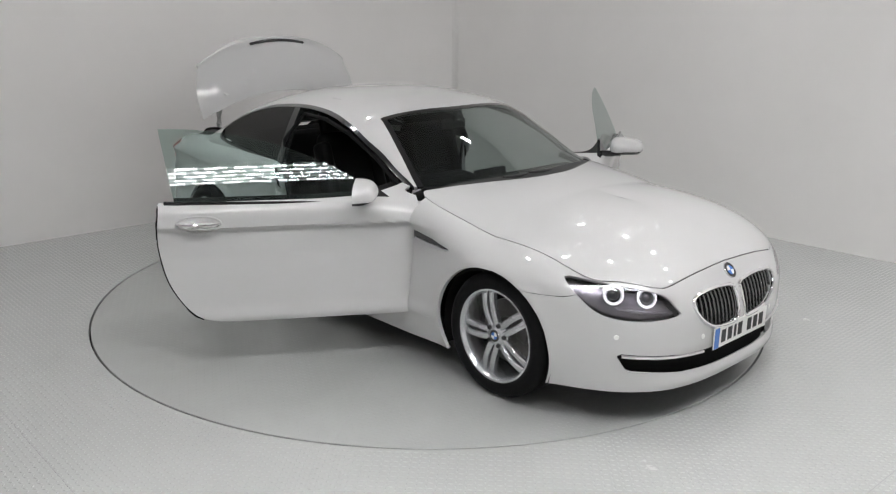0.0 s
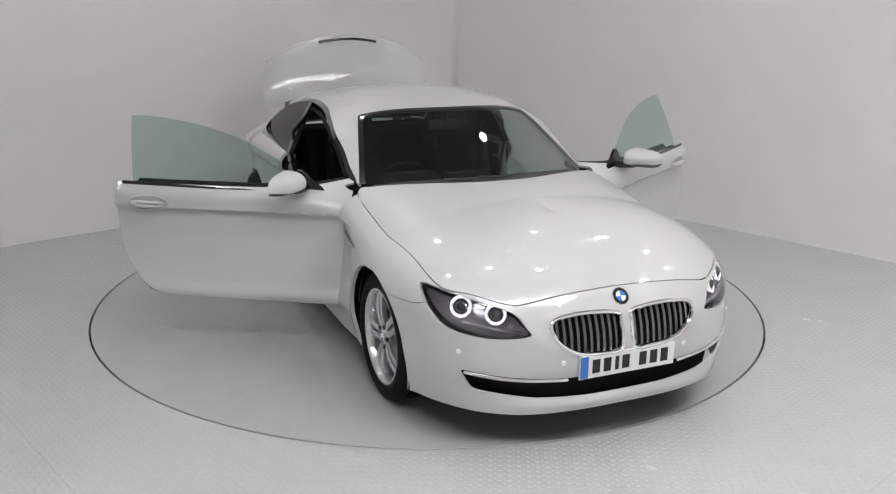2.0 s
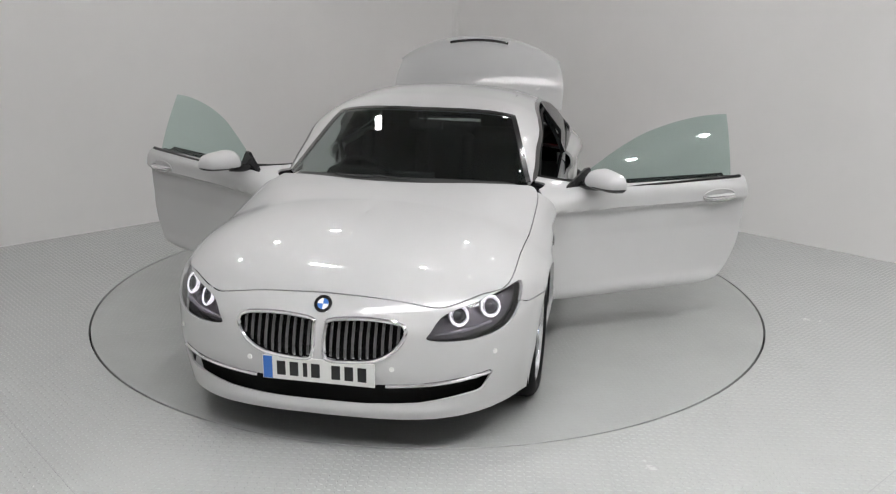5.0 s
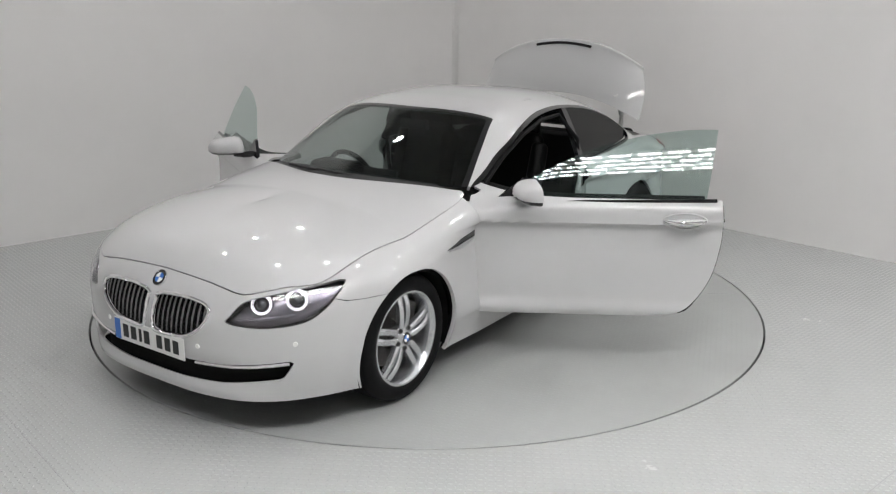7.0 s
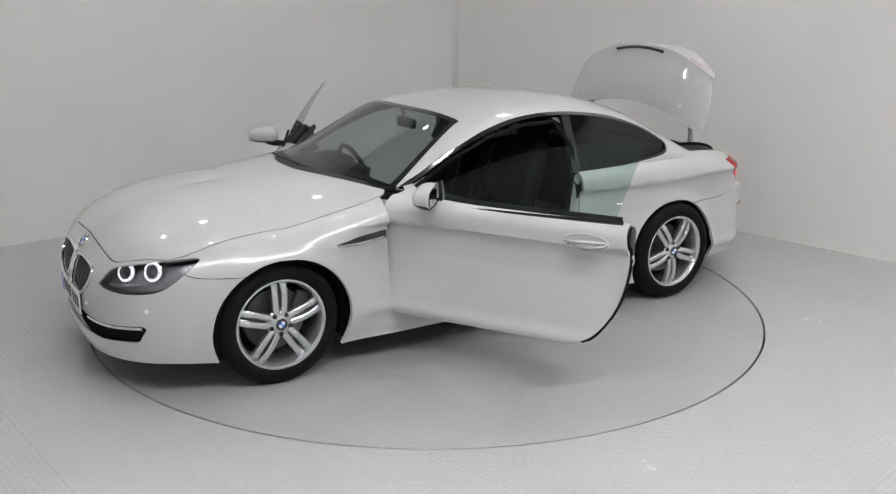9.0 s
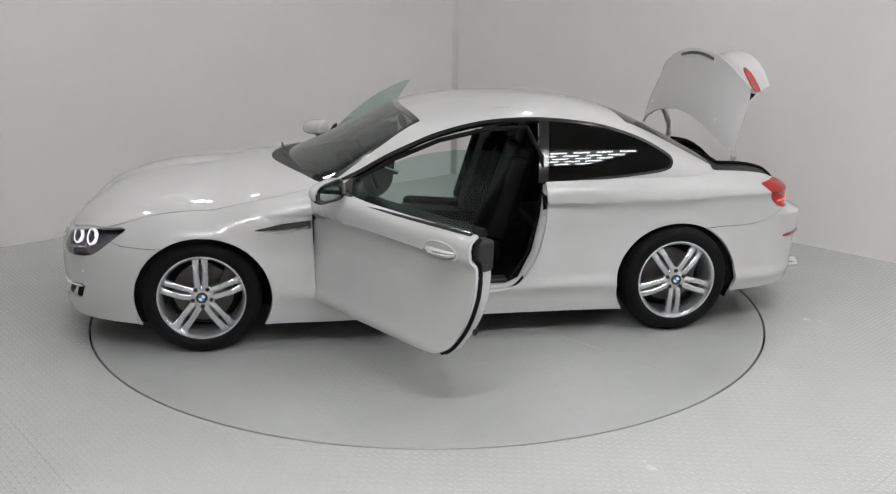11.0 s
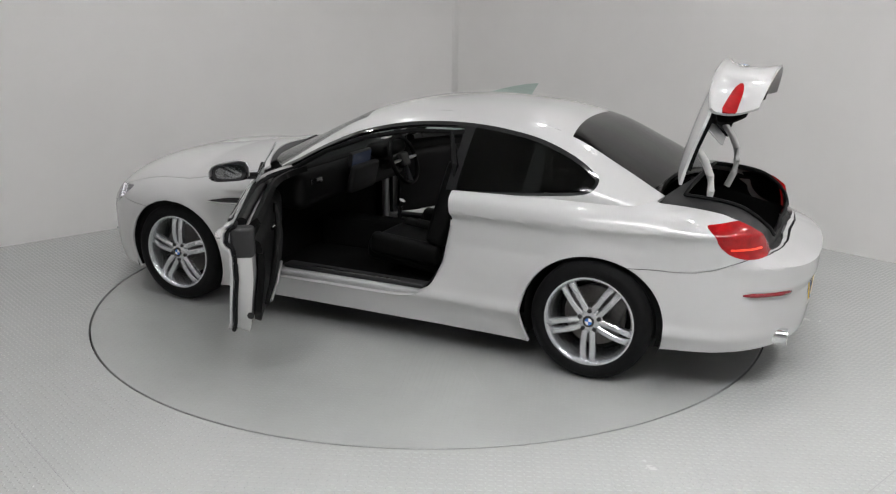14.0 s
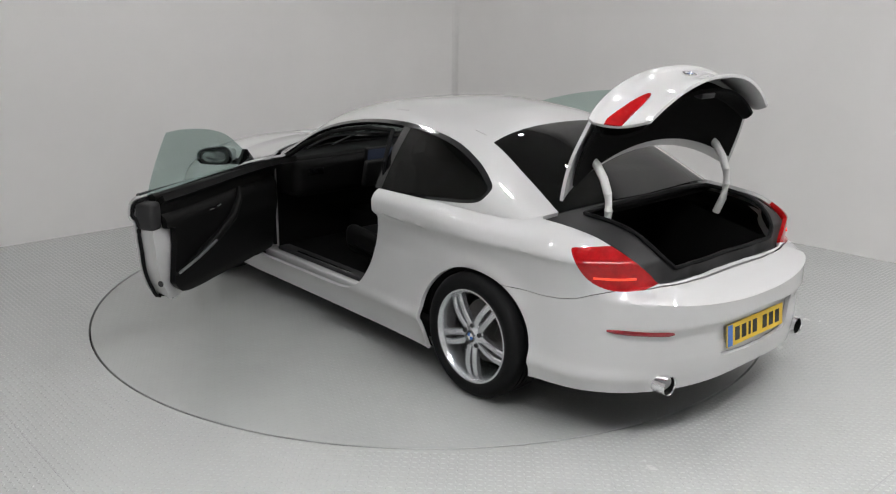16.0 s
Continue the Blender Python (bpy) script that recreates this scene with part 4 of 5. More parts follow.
    ws = panel("windscreen", both(scr_in), SCREEN, car, 0.005, "raked clear windscreen")
    ws.visible_shadow = False
    rw = panel("rear_window", both(rwin), DARKGLASS, car, 0.005, "dark tinted rear window")
    rw.visible_shadow = False
    win = (np.stack([win[0][:, 0], np.where(win[0][:, 1] > 0.3, belt_y(win[0][:, 0]) + 0.006 - 0.40 * (win[0][:, 2] - 0.93) - 0.38 * (win[0][:, 2] - 0.93) ** 2, win[0][:, 1]), win[0][:, 2]], -1), win[1])
    qglass = clip(win, lambda x, y, z: x + 0.60 + (z - 0.955) * 0.12)[0]
    bpost = clip(clip(win, lambda x, y, z: x + 0.54 + (z - 0.955) * 0.12)[0], lambda x, y, z: x + 0.60 + (z - 0.955) * 0.12)[1]
    glass = door_glass_sheet()
    _, surround = clip(surround, waist)
    for f in (lambda s: s, flip):
        panel("window_surround", f(surround), BLACKGLOSS, car, 0.02, "gloss black window surround")
        q = panel("quarter_window", shift(f(qglass), 0.002), DARKGLASS, car, 0.004, "dark tinted rear side window")
        q.visible_shadow = False
        panel("door_pillar", f(bpost), BLACKGLOSS, car, 0.03)
        if len(headlamp[1]):
            h = panel("headlamp", f(headlamp), LAMPGLASS, car, 0.003, "clear swept-back headlamp with two lit white rings")
            h.visible_shadow = False
            panel("lamp_bowl", shift(f(headlamp), 0.062), LAMPGREY, car, 0.004)
        panel("lamp_back", draw_in(f(taillamp), [0.985, 0.955, 1], [0, 0, -0.004]), PIT, car, 0.004)
        panel("tail_lamp", f(taillamp), RED, car, 0.02, "large red wrap-round tail lamp")

    # doors: the skin, a deep frame behind it and a trim card
    frame_sheet = clip(skin, lambda x, y, z: DOOR(x, z) + 0.016)[0]
    frame_sheet = clip(frame_sheet, lambda x, y, z: z - 0.915)[0]
    frame_sheet = (frame_sheet[0] - [0, 0.016, 0], frame_sheet[1])
    card = clip(skin, lambda x, y, z: np.maximum(DOOR(x, z) + 0.05, -0.44 - x + 0.10 * np.clip((z - 0.75) / 0.1, -1, 1) * 0 + np.clip(z - 0.77, 0, 0.001) * -70))[0]
    card = clip(card, lambda x, y, z: 0.345 - z)[0]
    card = (card[0] - [0, 0.118, 0], card[1])
    for side, nm in ((1, "passenger_door"), (-1, "driver_door")):
        door(side, nm, skin, frame_sheet, card, glass, car)

    # boot lid, lifted on its hinges
    L = panel("boot_lid", both(lid), PAINT, car, 0.016, "white boot lid raised wide open")
    panel("lid_lining", both(lid_sheet(0.05, 0.035)), CARPET, L, 0.018, "black felt boot lid lining")
    lamp_l = dist(loop([(0.64, 0.874), (0.52, 0.876), (0.42, 0.866), (0.37, 0.846), (0.42, 0.824), (0.52, 0.812), (0.62, 0.812)], 5))
    ll = clip(lid, lambda x, y, z: np.where((x < -2.0) & (z < 0.975), lamp_l(y, z), 1.0))[0]
    for f in (lambda s: s, flip):
        if len(ll[1]):
            panel("lid_lamp", f(ll), RED, L, 0.01, "red inner tail lamp on the lid", offset=0.6)
    bm = bmesh.new()
    tube(bm, [(-2.262 + 0.016 * (yv / 0.2) ** 2, yv, 1.016 - 0.004 * (yv / 0.2) ** 2) for yv in np.linspace(-0.25, 0.25, 15)], 0.011, 8, flat=0.6)
    part("brake_light", bm, BLACKGLOSS, L, "slim dark high-level brake light")
    bm = bmesh.new()
    box(bm, -2.215, 0, 0.79, 0.03, 0.12, 0.05, bevel=0.01)
    part("lid_latch", bm, PLASTIC, L)
    bm = bmesh.new()
    box(bm, -2.190, 0.12, 0.86, 0.02, 0.06, 0.035, bevel=0.004)
    part("boot_lamp", bm, mat("boot_lamp_red", (0.8, 0.03, 0.03), 0.3, glow=3.0, glow_color=(1, 0.05, 0.05)), L, "small glowing red lamp")
    roundel("boot_badge", Matrix.Translation((-2.284, 0, 0.905)) @ Matrix.Rotation(radians(-84), 4, "Y"), 0.037, L)
    L.matrix_basis = Matrix.Translation((-1.74, 0, 1.135)) @ Matrix.Rotation(radians(LID_ANGLE), 4, "Y") @ Matrix.Translation((1.72, 0, -1.03))
    for s in (1, -1):
        bm = bmesh.new()
        tube(bm, [(-1.90, s * 0.52, 0.86), (-1.935, s * 0.52, 0.95), (-1.945, s * 0.52, 1.03), (-1.935, s * 0.52, 1.11), (-1.905, s * 0.52, 1.18), (-1.86, s * 0.52, 1.24), (-1.80, s * 0.52, 1.28)], 0.021, 12)
        part("lid_hinge", bm, STEEL, car, "grey gooseneck boot hinge")
    # boot opening: dark surround, seal and well
    well_field = lambda x, y, z: np.maximum.reduce([np.abs(y) - lid_half(z) + 0.175, lid_field(x, 0 * y, z) + 0.06])
    ring = clip(clip(whole, lambda x, y, z: lid_field(x, y, z) - 0.004)[0], well_field)[1]
    ring = both(ring)
    ring = (ring[0] * [1, 0.975, 1] + [0.016, 0, -0.022], ring[1])
    panel("boot_surround", ring, PLASTIC, car, 0.006, "black plastic boot surround")
    sealp = both(clip(whole, lambda x, y, z: well_field(x, y, z) + 0.005)[0])
    bm = bmesh.new()
    tube(bm, edge_loop(sealp) * [1, 0.975, 1] + [0.014, 0, -0.014], 0.011, 6, closed=True)
    part("boot_seal", bm, RUBBER, car, "black rubber boot seal")
    bm = bmesh.new()
    x0, x1, y1, zf, zc = -1.45, -2.255, 0.54, 0.42, 0.93
    V = [bm.verts.new(p) for p in ((x0, -y1, zf), (x1 + 0.03, -y1, zf), (x1 + 0.03, y1, zf), (x0, y1, zf), (x0, -y1, zc), (x1, -y1, 0.76), (x1, y1, 0.76), (x0, y1, zc))]
    for f in ((0, 3, 2, 1), (0, 1, 5, 4), (1, 2, 6, 5), (2, 3, 7, 6), (3, 0, 4, 7)):
        bm.faces.new([V[i] for i in f])
    bm.faces.new([bm.verts.new(p) for p in ((x0, -y1, zc), (x0, y1, zc), (-1.78, y1, 0.965), (-1.78, -y1, 0.965))])
    part("boot_well", bm, CARPET, car, "deep black carpeted boot", smooth=False)
    for s in (1, -1):
        bm = bmesh.new()
        box(bm, -2.262, s * 0.30, 0.768, 0.016, 0.16, 0.012, bevel=0.004)
        part("sill_clip", bm, CHROME, car)

    # lamp insides
    for s in (1, -1):
        hb = bmesh.new()
        tube(hb, [(nose_x(yv, z) - 0.045, s * yv, z) for yv, z in ((0.73, 0.610), (0.62, 0.588), (0.50, 0.575))], [0.012, 0.016, 0.008], 10, flat=0.8)
        house = part("lamp_housing", hb, LAMPGREY, car, "grey metallic headlamp housing")
        for yv, z, r in ((0.722, 0.676, 0.046), (0.598, 0.656, 0.044)):
            x = nose_x(yv, z) - 0.034
            m = Matrix.Translation((x, s * yv, z)) @ Matrix.Rotation(s * radians(38), 4, "Z") @ Matrix.Rotation(radians(-18), 4, "Y")
            bm = bmesh.new()
            pts = [(0.0, r * math.cos(t), r * math.sin(t)) for t in np.linspace(radians(-60) - math.pi * 0.5 + 0.9, math.pi * 1.5 + 0.1, 30)]
            tube(bm, pts, 0.0042, 8)
            bm.transform(m)
            part("light_ring", bm, HALO, house, "glowing white light ring")
            bm = bmesh.new()
            lathe(bm, [(0.0001, 0.014), (r * 0.35, 0.011), (r * 0.6, 0.002), (r * 0.68, -0.006)], 24, "X")
            bm.transform(m)
            part("projector", bm, LENS, house)
            bm = bmesh.new()
            lathe(bm, [(r * 0.68, -0.006), (r * 0.74, 0.002), (r * 0.80, -0.004), (r * 1.12, -0.012)], 28, "X")
            bm.transform(m)
            part("bezel", bm, CHROME, house)
        # grille: chrome ring and slats
        ring_pts = KID_LINE
        surf = nose_x
        bm = bmesh.new()
        tube(bm, [(surf(abs(yv), z) + 0.004, s * yv, z) for yv, z in ring_pts], 0.0095, 8, closed=True)
        gr = part("grille", bm, CHROME, car, "kidney-shaped chrome grille with dark vertical slats")
        for k in range(10):
            yv = 0.052 + k * 0.0335
            zs = [z for z in np.linspace(0.44, 0.67, 47) if KIDNEY(np.array([yv]), np.array([z]))[0] < -0.006]
            if len(zs) < 3:
                continue
            bm = bmesh.new()
            za, zb2 = zs[0], zs[-1]
            A = []
            for z in np.linspace(za, zb2, 8):
                xx = surf(yv, z) - 0.006
                A.append([bm.verts.new((xx - 0.03, s * (yv - 0.007), z)), bm.verts.new((xx - 0.002, s * (yv - 0.007), z)), bm.verts.new((xx, s * yv, z)), bm.verts.new((xx - 0.002, s * (yv + 0.007), z)), bm.verts.new((xx - 0.03, s * (yv + 0.007), z))])
            for P, Q in zip(A, A[1:]):
                for i in range(4):
                    bm.faces.new((P[i], P[i + 1], Q[i + 1], Q[i]))
            bmesh.ops.recalc_face_normals(bm, faces=bm.faces[:])
            part("slat", bm, SLAT, gr, smooth=False)
        # chrome blade over the side intake
        bm = bmesh.new()
        tube(bm, [(surf(yv, z) + 0.002, s * yv, z) for yv, z in zip(np.linspace(0.30, 0.735, 16), np.interp(np.linspace(0.30, 0.735, 16), [0.3, 0.5, 0.735], [0.352, 0.364, 0.390]))], 0.009, 8, flat=0.9)
        part("intake_blade", bm, CHROME, car, "slim chrome intake strip")
        # wing vent with chrome blade
        bm = bmesh.new()
        A, B = [], []
        for xv in np.linspace(1.115, 0.80, 12):
            u = (1.115 - xv) / 0.315
            zc2 = 0.728 + 0.022 * u
            hh = 0.006 + 0.017 * min(1, u * 2.2)
            yv = wing_y(xv, zc2)
            A.append([bm.verts.new((xv, s * (wing_y(xv, zc2 + hh) + 0.002), zc2 + hh)), bm.verts.new((xv, s * (wing_y(xv, zc2 - hh) + 0.002), zc2 - hh)),
                      bm.verts.new((xv, s * (yv - 0.01), zc2 - hh)), bm.verts.new((xv, s * (yv - 0.01), zc2 + hh))])
        for P, Q in zip(A, A[1:]):
            for i in range(4):
                bm.faces.new((P[i], P[(i + 1) % 4], Q[(i + 1) % 4], Q[i]))
        bm.faces.new(A[0])
        bm.faces.new(A[-1][::-1])
        bmesh.ops.recalc_face_normals(bm, faces=bm.faces[:])
        vent = part("wing_vent", bm, BLACKGLOSS, car, "black side vent with chrome blade")
        bm = bmesh.new()
        tube(bm, [(xv, s * (wing_y(xv, z) + 0.004), z) for xv, z in ((1.115, 0.727), (1.0, 0.722), (0.9, 0.727), (0.815, 0.736))], [0.005, 0.012, 0.012, 0.006], 8)
        part("vent_blade", bm, CHROME, vent)
        # parking sensors
        for yv, z in ((0.755, 0.485), (0.33, 0.44)):
            bm = bmesh.new()
            lathe(bm, [(0.0001, 0.003), (0.011, 0.003), (0.0125, -0.002), (0.0125, -0.01)], 18, "X")
            n = Matrix.Translation((surf(yv, z), s * yv, z)) @ Matrix.Rotation(s * radians(45 if yv > 0.5 else 12), 4, "Z")
            bm.transform(n)
            part("parking_sensor", bm, PLATE_W, car)
        # rear: tail pipe, reflector, sensor, glowing strips in the lamp
        bm = bmesh.new()
        lathe(bm, [(0.040, 0.16), (0.042, 0.0), (0.046, -0.005), (0.047, 0.0), (0.048, 0.16)], 28, "X", centre=(-2.412, s * 0.60, 0.305))
        part("tail_pipe", bm, CHROME, car, "round chrome tail pipe")
        bm = bmesh.new()
        lathe(bm, [(0.0001, 0.06), (0.041, 0.06), (0.041, 0.0)], 28, "X", centre=(-2.412, s * 0.60, 0.305))
        part("pipe_bore", bm, PIT, car)
        bm = bmesh.new()
        tube(bm, [(tail_x(yv, 0.555) - 0.001, s * yv, 0.555 + 0.006 * (yv - 0.6) / 0.2) for yv in np.linspace(0.585, 0.80, 10)], [0.006] + [0.012] * 8 + [0.006], 8)
        part("reflector", bm, REDDEEP, car, "slim dark red rear reflector")
        for z, ya, yb in ((0.795, 0.68, 0.82),):
            bm = bmesh.new()
            tube(bm, [(tail_x(yv, z) - 0.002, s * yv, z) for yv in np.linspace(ya, yb, 9)], 0.0055, 6)
            part("lamp_strip", bm, REDGLOW, car)
    number_plate("front_plate", Matrix.Translation((nose_x(0.0, 0.40) + 0.008, 0, 0.410)) @ Matrix.Rotation(radians(90), 4, "Z") @ Matrix.Rotation(radians(90), 4, "X"), PLATE_W, car,
                 "white number plate with dark bars")
    number_plate("rear_plate", Matrix.Translation((tail_x(0.0, 0.48) + 0.012, 0, 0.480)) @ Matrix.Rotation(radians(-90), 4, "Z") @ Matrix.Rotation(radians(84), 4, "X"), PLATE_Y, car,
                 "yellow number plate with dark bars")
    roundel("bonnet_badge", Matrix.Translation((nose_x(0.0, 0.69) + 0.001, 0, 0.692)) @ Matrix.Rotation(radians(52), 4, "Y"), 0.041, car)

    # underside, wheel wells, sill steps
    bm = bmesh.new()
    box(bm, 0, 0, 0.205, 4.3, 1.24, 0.06, bevel=0.02)
    box(bm, 0, 0, 0.215, 2.05, 1.66, 0.09, bevel=0.02)
    part("underbody", bm, PIT, car, smooth=False)
    for c in (WX, -WX):
        for s in (1, -1):
            bm = bmesh.new()
            A = []
            for t in np.linspace(radians(-22), radians(202), 30):
                A.append([bm.verts.new((c + 0.385 * math.cos(t), s * yv, WZ + 0.385 * math.sin(t))) for yv in (0.55, 0.88)])
            for P, Q in zip(A, A[1:]):
                bm.faces.new((P[0], P[1], Q[1], Q[0]))
            bm.faces.new([P[0] for P in A])
            part("wheel_arch_liner", bm, PIT, car)
    for s in (1, -1):
        bm = bmesh.new()
        box(bm, 0.14, s * 0.815, 0.300, 1.16, 0.09, 0.05, bevel=0.012)
        part("door_step", bm, PAINT, car, "white inner door sill")
        bm = bmesh.new()
        box(bm, 0.12, s * 0.772, 0.338, 1.0, 0.09, 0.026, bevel=0.008)
        st = part("step_trim", bm, PLASTIC, car, "black sill trim")
        bm = bmesh.new()
        box(bm, 0.10, s * 0.795, 0.353, 0.62, 0.018, 0.004, bevel=0.001)
        part("step_strip", bm, CHROME, st)
        # door pillars behind the hinge and at the lock
        bm = bmesh.new()
        box(bm, 0.745, s * 0.80, 0.60, 0.05, 0.12, 0.62, bevel=0.015)
        part("hinge_pillar", bm, PAINT, car, "white painted door pillar")
        bm = bmesh.new()
        box(bm, 0.73, s * 0.84, 0.70, 0.04, 0.05, 0.035, bevel=0.006)
        part("door_check", bm, PLASTIC, car)
        bm = bmesh.new()
        edge = [(-0.595, 0.94), (-0.592, 0.75), (-0.545, 0.52), (-0.46, 0.345), (-0.35, 0.29)]
        tube(bm, [(x - 0.005, s * (0.835 - max(z - 0.85, 0) * 0.1), z) for x, z in edge], 0.032, 10)
        part("lock_pillar", bm, PAINT, car, "white painted lock pillar")
        bm = bmesh.new()
        seal = [(0.70, 0.34), (0.705, 0.6), (0.69, 0.88), (0.53, 0.975), (0.31, 1.095), (0.04, 1.198), (-0.26, 1.255), (-0.50, 1.262), (-0.57, 1.1), (-0.58, 0.95), (-0.565, 0.70), (-0.50, 0.48), (-0.40, 0.335)]
        tube(bm, [(x, s * (0.79 if z < 0.95 else float(belt_y(x)) * (1 - ((z - float(belt_z(x))) / (float(roof_z(x)) - float(belt_z(x)))) ** float(roof_q(x))) ** (1 / float(roof_q(x))) - 0.032), z) for x, z in seal], 0.014, 8)
        part("opening_seal", bm, RUBBER, car, "black rubber door opening seal")

    # cabin floor, bulkheads, seats, dash
    bm = bmesh.new()
    box(bm, -0.25, 0, 0.265, 2.3, 1.50, 0.05)
    box(bm, 0.85, 0, 0.55, 0.06, 1.48, 0.62)
    box(bm, 0.05, 0, 0.38, 1.5, 0.20, 0.24, bevel=0.04)
    part("cabin_floor", bm, CARPET, car, "black carpeted cabin floor", smooth=False)
    bm = bmesh.new()
    box(bm, 0.70, 0, 0.80, 0.34, 1.44, 0.26, bevel=0.07)
    box(bm, 0.78, 0, 0.90, 0.40, 1.34, 0.10, bevel=0.04)
    dash = part("dashboard", bm, LEATHER, car, "black leather dashboard")
    bm = bmesh.new()
    box(bm, 0.50, 0.0, 0.79, 0.05, 0.34, 0.20, bevel=0.02, m=Matrix.Rotation(-0.25, 4, "Y"))
    cs = part("console", bm, PLASTIC, dash)
    bm = bmesh.new()
    box(bm, 0.525, 0.0, 0.915, 0.03, 0.27, 0.11, bevel=0.008, m=Matrix.Rotation(-0.15, 4, "Y"))
    part("screen_frame", bm, PLASTIC, dash, "black screen surround")
    bm = bmesh.new()
    box(bm, 0.509, 0.0, 0.915, 0.006, 0.245, 0.088, m=Matrix.Rotation(-0.15, 4, "Y"))
    part("display", bm, DISPLAY, dash, "dim blue-grey display screen", smooth=False)
    for yv in (-0.55, 0.55, 0.09, -0.09):
        bm = bmesh.new()
        box(bm, 0.53 if abs(yv) > 0.3 else 0.49, yv, 0.85, 0.02, 0.13, 0.045, bevel=0.008)
        part("air_vent", bm, SATIN if abs(yv) < 0.3 else BLACKGLOSS, dash)
    bm = bmesh.new()
    box(bm, 0.52, -0.37, 0.93, 0.18, 0.36, 0.11, bevel=0.05)
    part("instrument_hood", bm, LEATHER, dash)
    m = Matrix.Translation((0.37, -0.37, 0.86)) @ Matrix.Rotation(radians(-68), 4, "Y")
    sw = bmesh.new()
    tube(sw, [(0.178 * math.cos(t), 0.178 * math.sin(t), 0) for t in np.linspace(0, 2 * math.pi, 40, endpoint=False)], 0.016, 10, closed=True)
    sw.transform(m)
    sw = part("steering_wheel", sw, LEATHER, car, "black leather steering wheel with satin spokes")
    bm = bmesh.new()
    box(bm, 0, 0, -0.005, 0.11, 0.13, 0.05, bevel=0.02)
    bm.transform(m)
    part("wheel_boss", bm, PLASTIC, sw)
    for a in (90, -90, 180):
        bm = bmesh.new()
        tube(bm, [(0.05 * math.cos(radians(a)), 0.05 * math.sin(radians(a)), -0.004), (0.17 * math.cos(radians(a)), 0.17 * math.sin(radians(a)), 0)], 0.012, 8, flat=1.6)
        bm.transform(m)
        part("wheel_spoke", bm, SATIN, sw)
    bm = bmesh.new()
    tube(bm, [(0.60, -0.37, 0.78), (0.39, -0.37, 0.855)], 0.04, 12)
    part("steering_column", bm, PLASTIC, car)
    bm = bmesh.new()
    tube(bm, [(0.22, -0.02, 0.50), (0.22, -0.02, 0.60), (0.20, -0.02, 0.64)], [0.014, 0.02, 0.024], 10)
    part("gear_lever", bm, CHROME, car)
    seat("passenger_seat", -0.12, 0.37, car)
    seat("driver_seat", -0.12, -0.37, car)
    for s in (1, -1):
        bm = bmesh.new()
        tube(bm, [(-0.50, s * 0.60, 1.00), (-0.43, s * 0.58, 0.88), (-0.40, s * 0.57, 0.80)], 0.012, 8)
        part("belt_guide", bm, SATIN, car, "satin seat belt guide")
    bm = bmesh.new()
    box(bm, -0.95, 0, 0.44, 0.46, 1.15, 0.16, bevel=0.05)
    box(bm, -1.25, 0, 0.74, 0.14, 1.12, 0.58, bevel=0.05, m=Matrix.Rotation(-0.38, 4, "Y"))
    part("rear_bench", bm, LEATHER, car, "black leather rear bench")
    bm = bmesh.new()
    box(bm, -1.56, 0, 0.965, 0.46, 1.25, 0.02, bevel=0.006)
    part("parcel_shelf", bm, CARPET, car)
    bm = bmesh.new()
    box(bm, 0.17, 0, 1.215, 0.035, 0.22, 0.065, bevel=0.014)
    tube(bm, [(0.18, 0, 1.23), (0.20, 0, 1.30)], 0.014, 8)
    part("interior_mirror", bm, PLASTIC, car, "black interior mirror")
    for s in (1, -1):
        bm = bmesh.new()
        tube(bm, [(0.965 - 0.42 * (u ** 2) * 0.55, s * (-0.05) + (0.62 * u - 0.30) * 1.0 + (0.0 if s > 0 else 0.12), 1.012 - 0.05 * u + 0.012) for u in np.linspace(0, 1, 8)], 0.007, 8)
        part("wiper", bm, PLASTIC, car, "black windscreen wiper")
    wheel("front_wheel", 0.245, 0.888, WX, 1, car, radians(0))
    wheel("front_wheel", 0.245, 0.888, WX, -1, car, radians(20))
    wheel("rear_wheel", 0.275, 0.927, -WX, 1, car, radians(36))
    wheel("rear_wheel", 0.275, 0.927, -WX, -1, car, radians(10))
    return car


WAIST = spl([-1.4, -0.56, -0.1, 0.66], [1.0, 0.957, 0.942, 0.925])
SLAT = mat("grille_slat", (0.17, 0.17, 0.175), 0.22, metal=0.85)
KID_LINE = loop([(0.028, 0.60), (0.045, 0.635), (0.20, 0.650), (0.345, 0.640), (0.385, 0.605), (0.35, 0.535), (0.255, 0.478), (0.12, 0.463), (0.045, 0.466), (0.028, 0.50)], 6)


def ray_map(columns):
    """Outermost x of the skin over (y, z), by looking it up in the sheet's own points."""
    V = columns

    def f(y, z):
        d = (V[:, 1] - abs(y)) ** 2 + (V[:, 2] - z) ** 2
        i = np.argsort(d)[:6]
        w = 1 / (d[i] + 1e-6)
        return float((V[i, 0] * w).sum() / w.sum())
    return f


_skin = body_sheet()[0]
nose_x = ray_map(_skin[_skin[:, 0] > 1.7])
tail_x = ray_map(_skin[_skin[:, 0] < -1.9])
_side = _skin[(_skin[:, 1] > 0.6)]


def wing_y(x, z):
    d = (_side[:, 0] - x) ** 2 + (_side[:, 2] - z) ** 2
    i = np.argsort(d)[:5]
    w = 1 / (d[i] + 1e-6)
    return float((_side[i, 1] * w).sum() / w.sum())


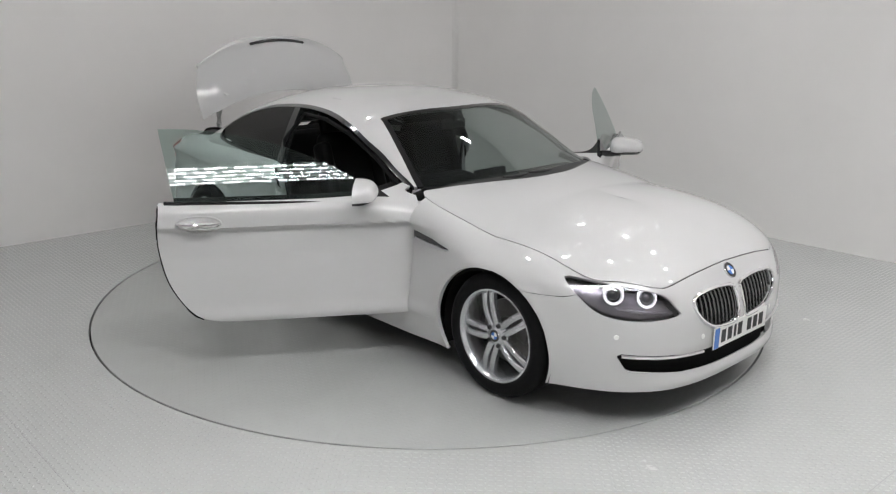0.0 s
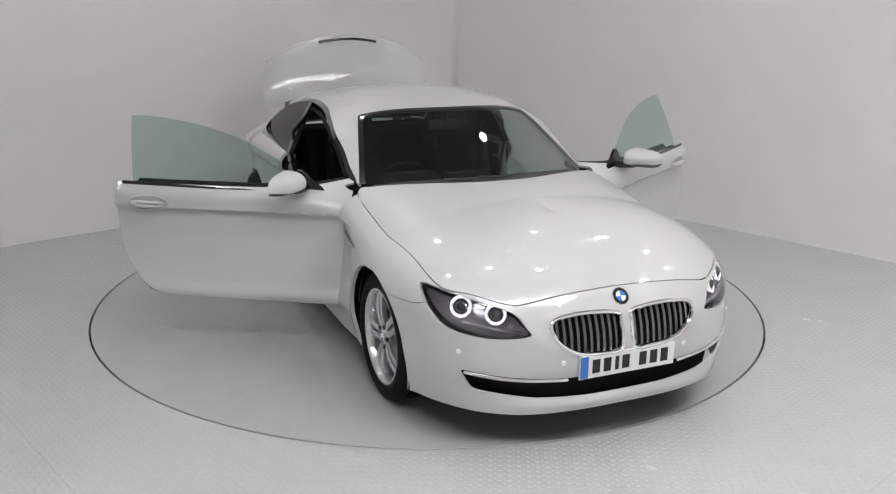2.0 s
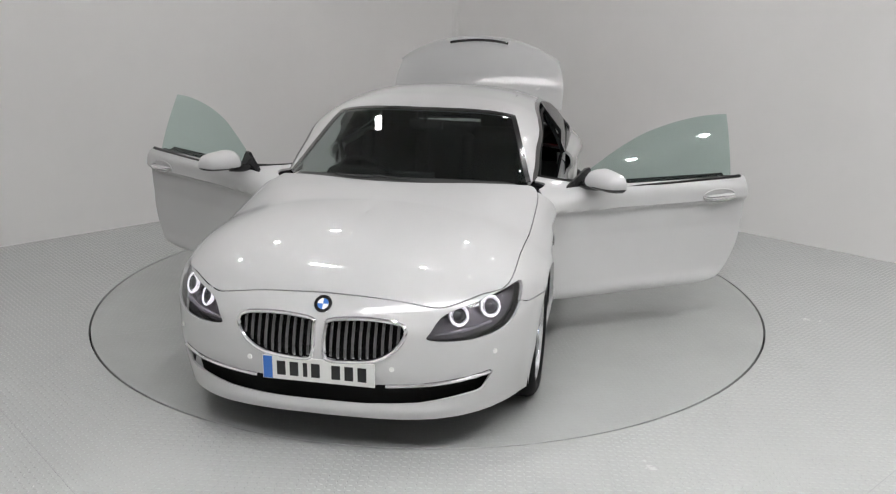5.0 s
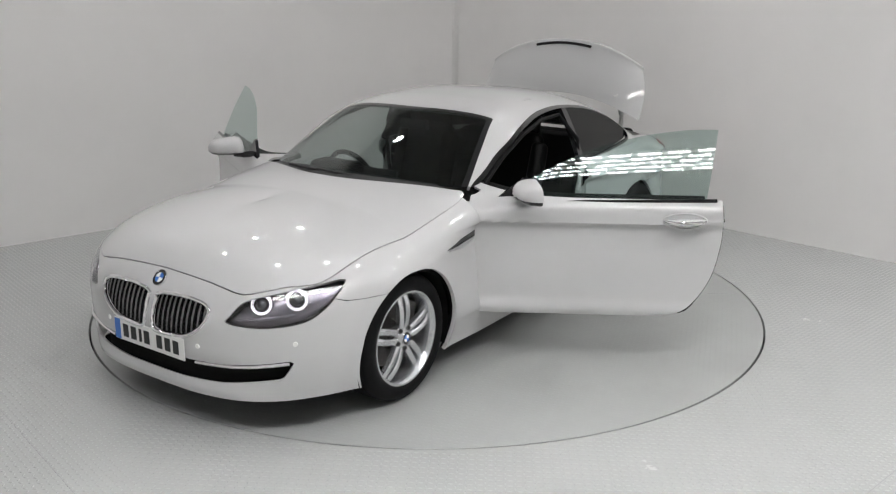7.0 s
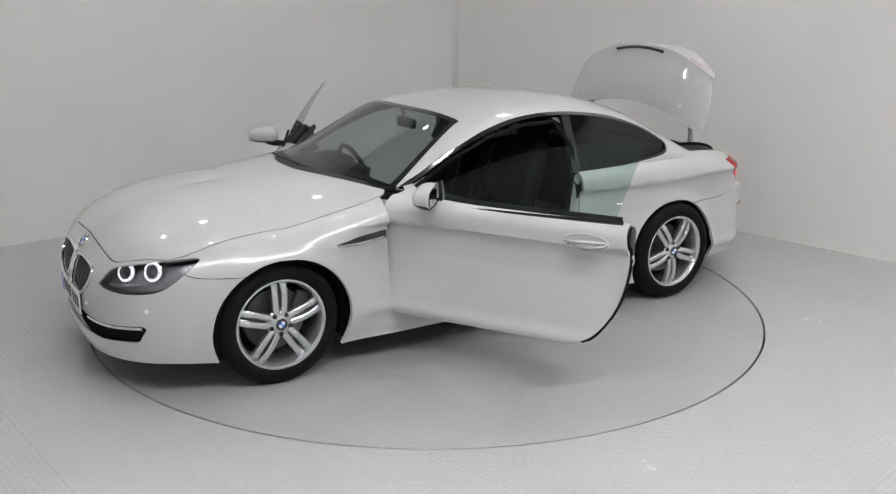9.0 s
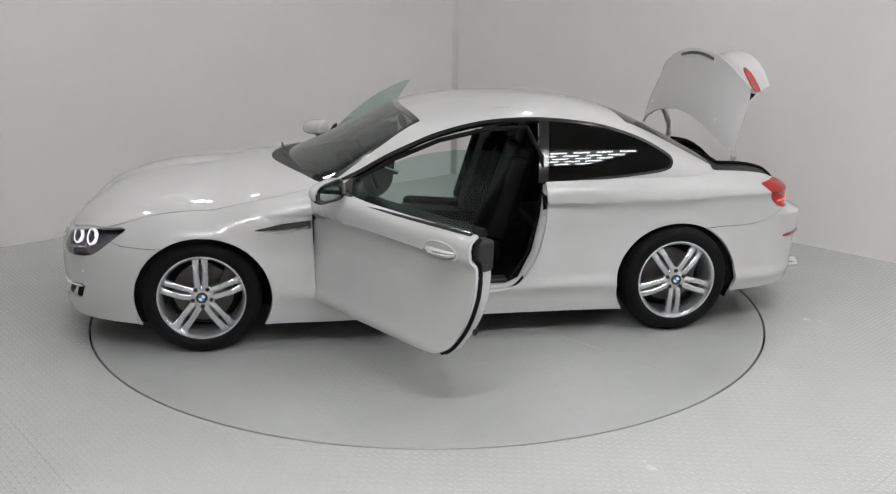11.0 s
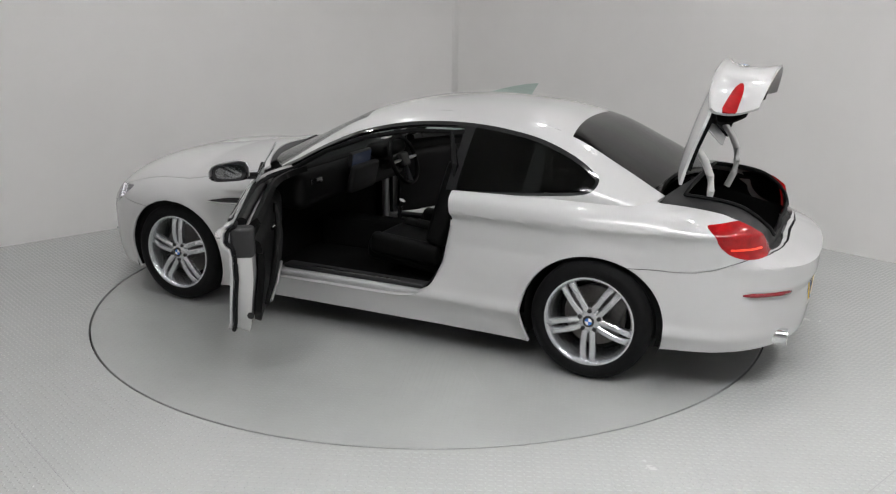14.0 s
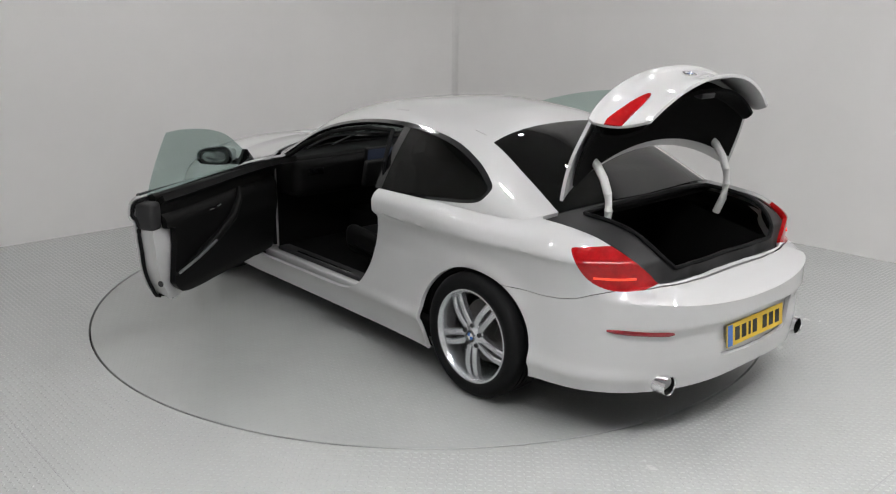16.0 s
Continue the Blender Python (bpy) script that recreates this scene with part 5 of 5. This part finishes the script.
floor_ob = room()
table = turntable()
ceiling_lights()
car = build_car()
wall_angle = math.atan2(0.655, 0.756)
treads("floor_tread", lambda x, y: (np.hypot(x, y) > RING + 0.03) & (y > -3.4) & (y < 2.2) & (np.abs(x) < 3.9), floor_ob, wall_angle, (-6, 6, -6, 6), "small raised tread lozenges", TREAD, 0.0034)
treads("deck_tread", lambda x, y: np.hypot(x, y) < RING - 0.03, table, 0.3, (-2.4, 2.4, -2.4, 2.4), "small worn tread lozenges", DECK, 0.0013)


def motions():
    """The turntable and the car on it turn together."""
    walk(table, [(t, pose(0, 0, 0, 0, 0, a)) for t, a in TURNS])
    walk(car, [(t, pose(0, 0, 0, 0, 0, a) @ Matrix.Translation((-PIVOT[0], -PIVOT[1], 0))) for t, a in TURNS])


motions()
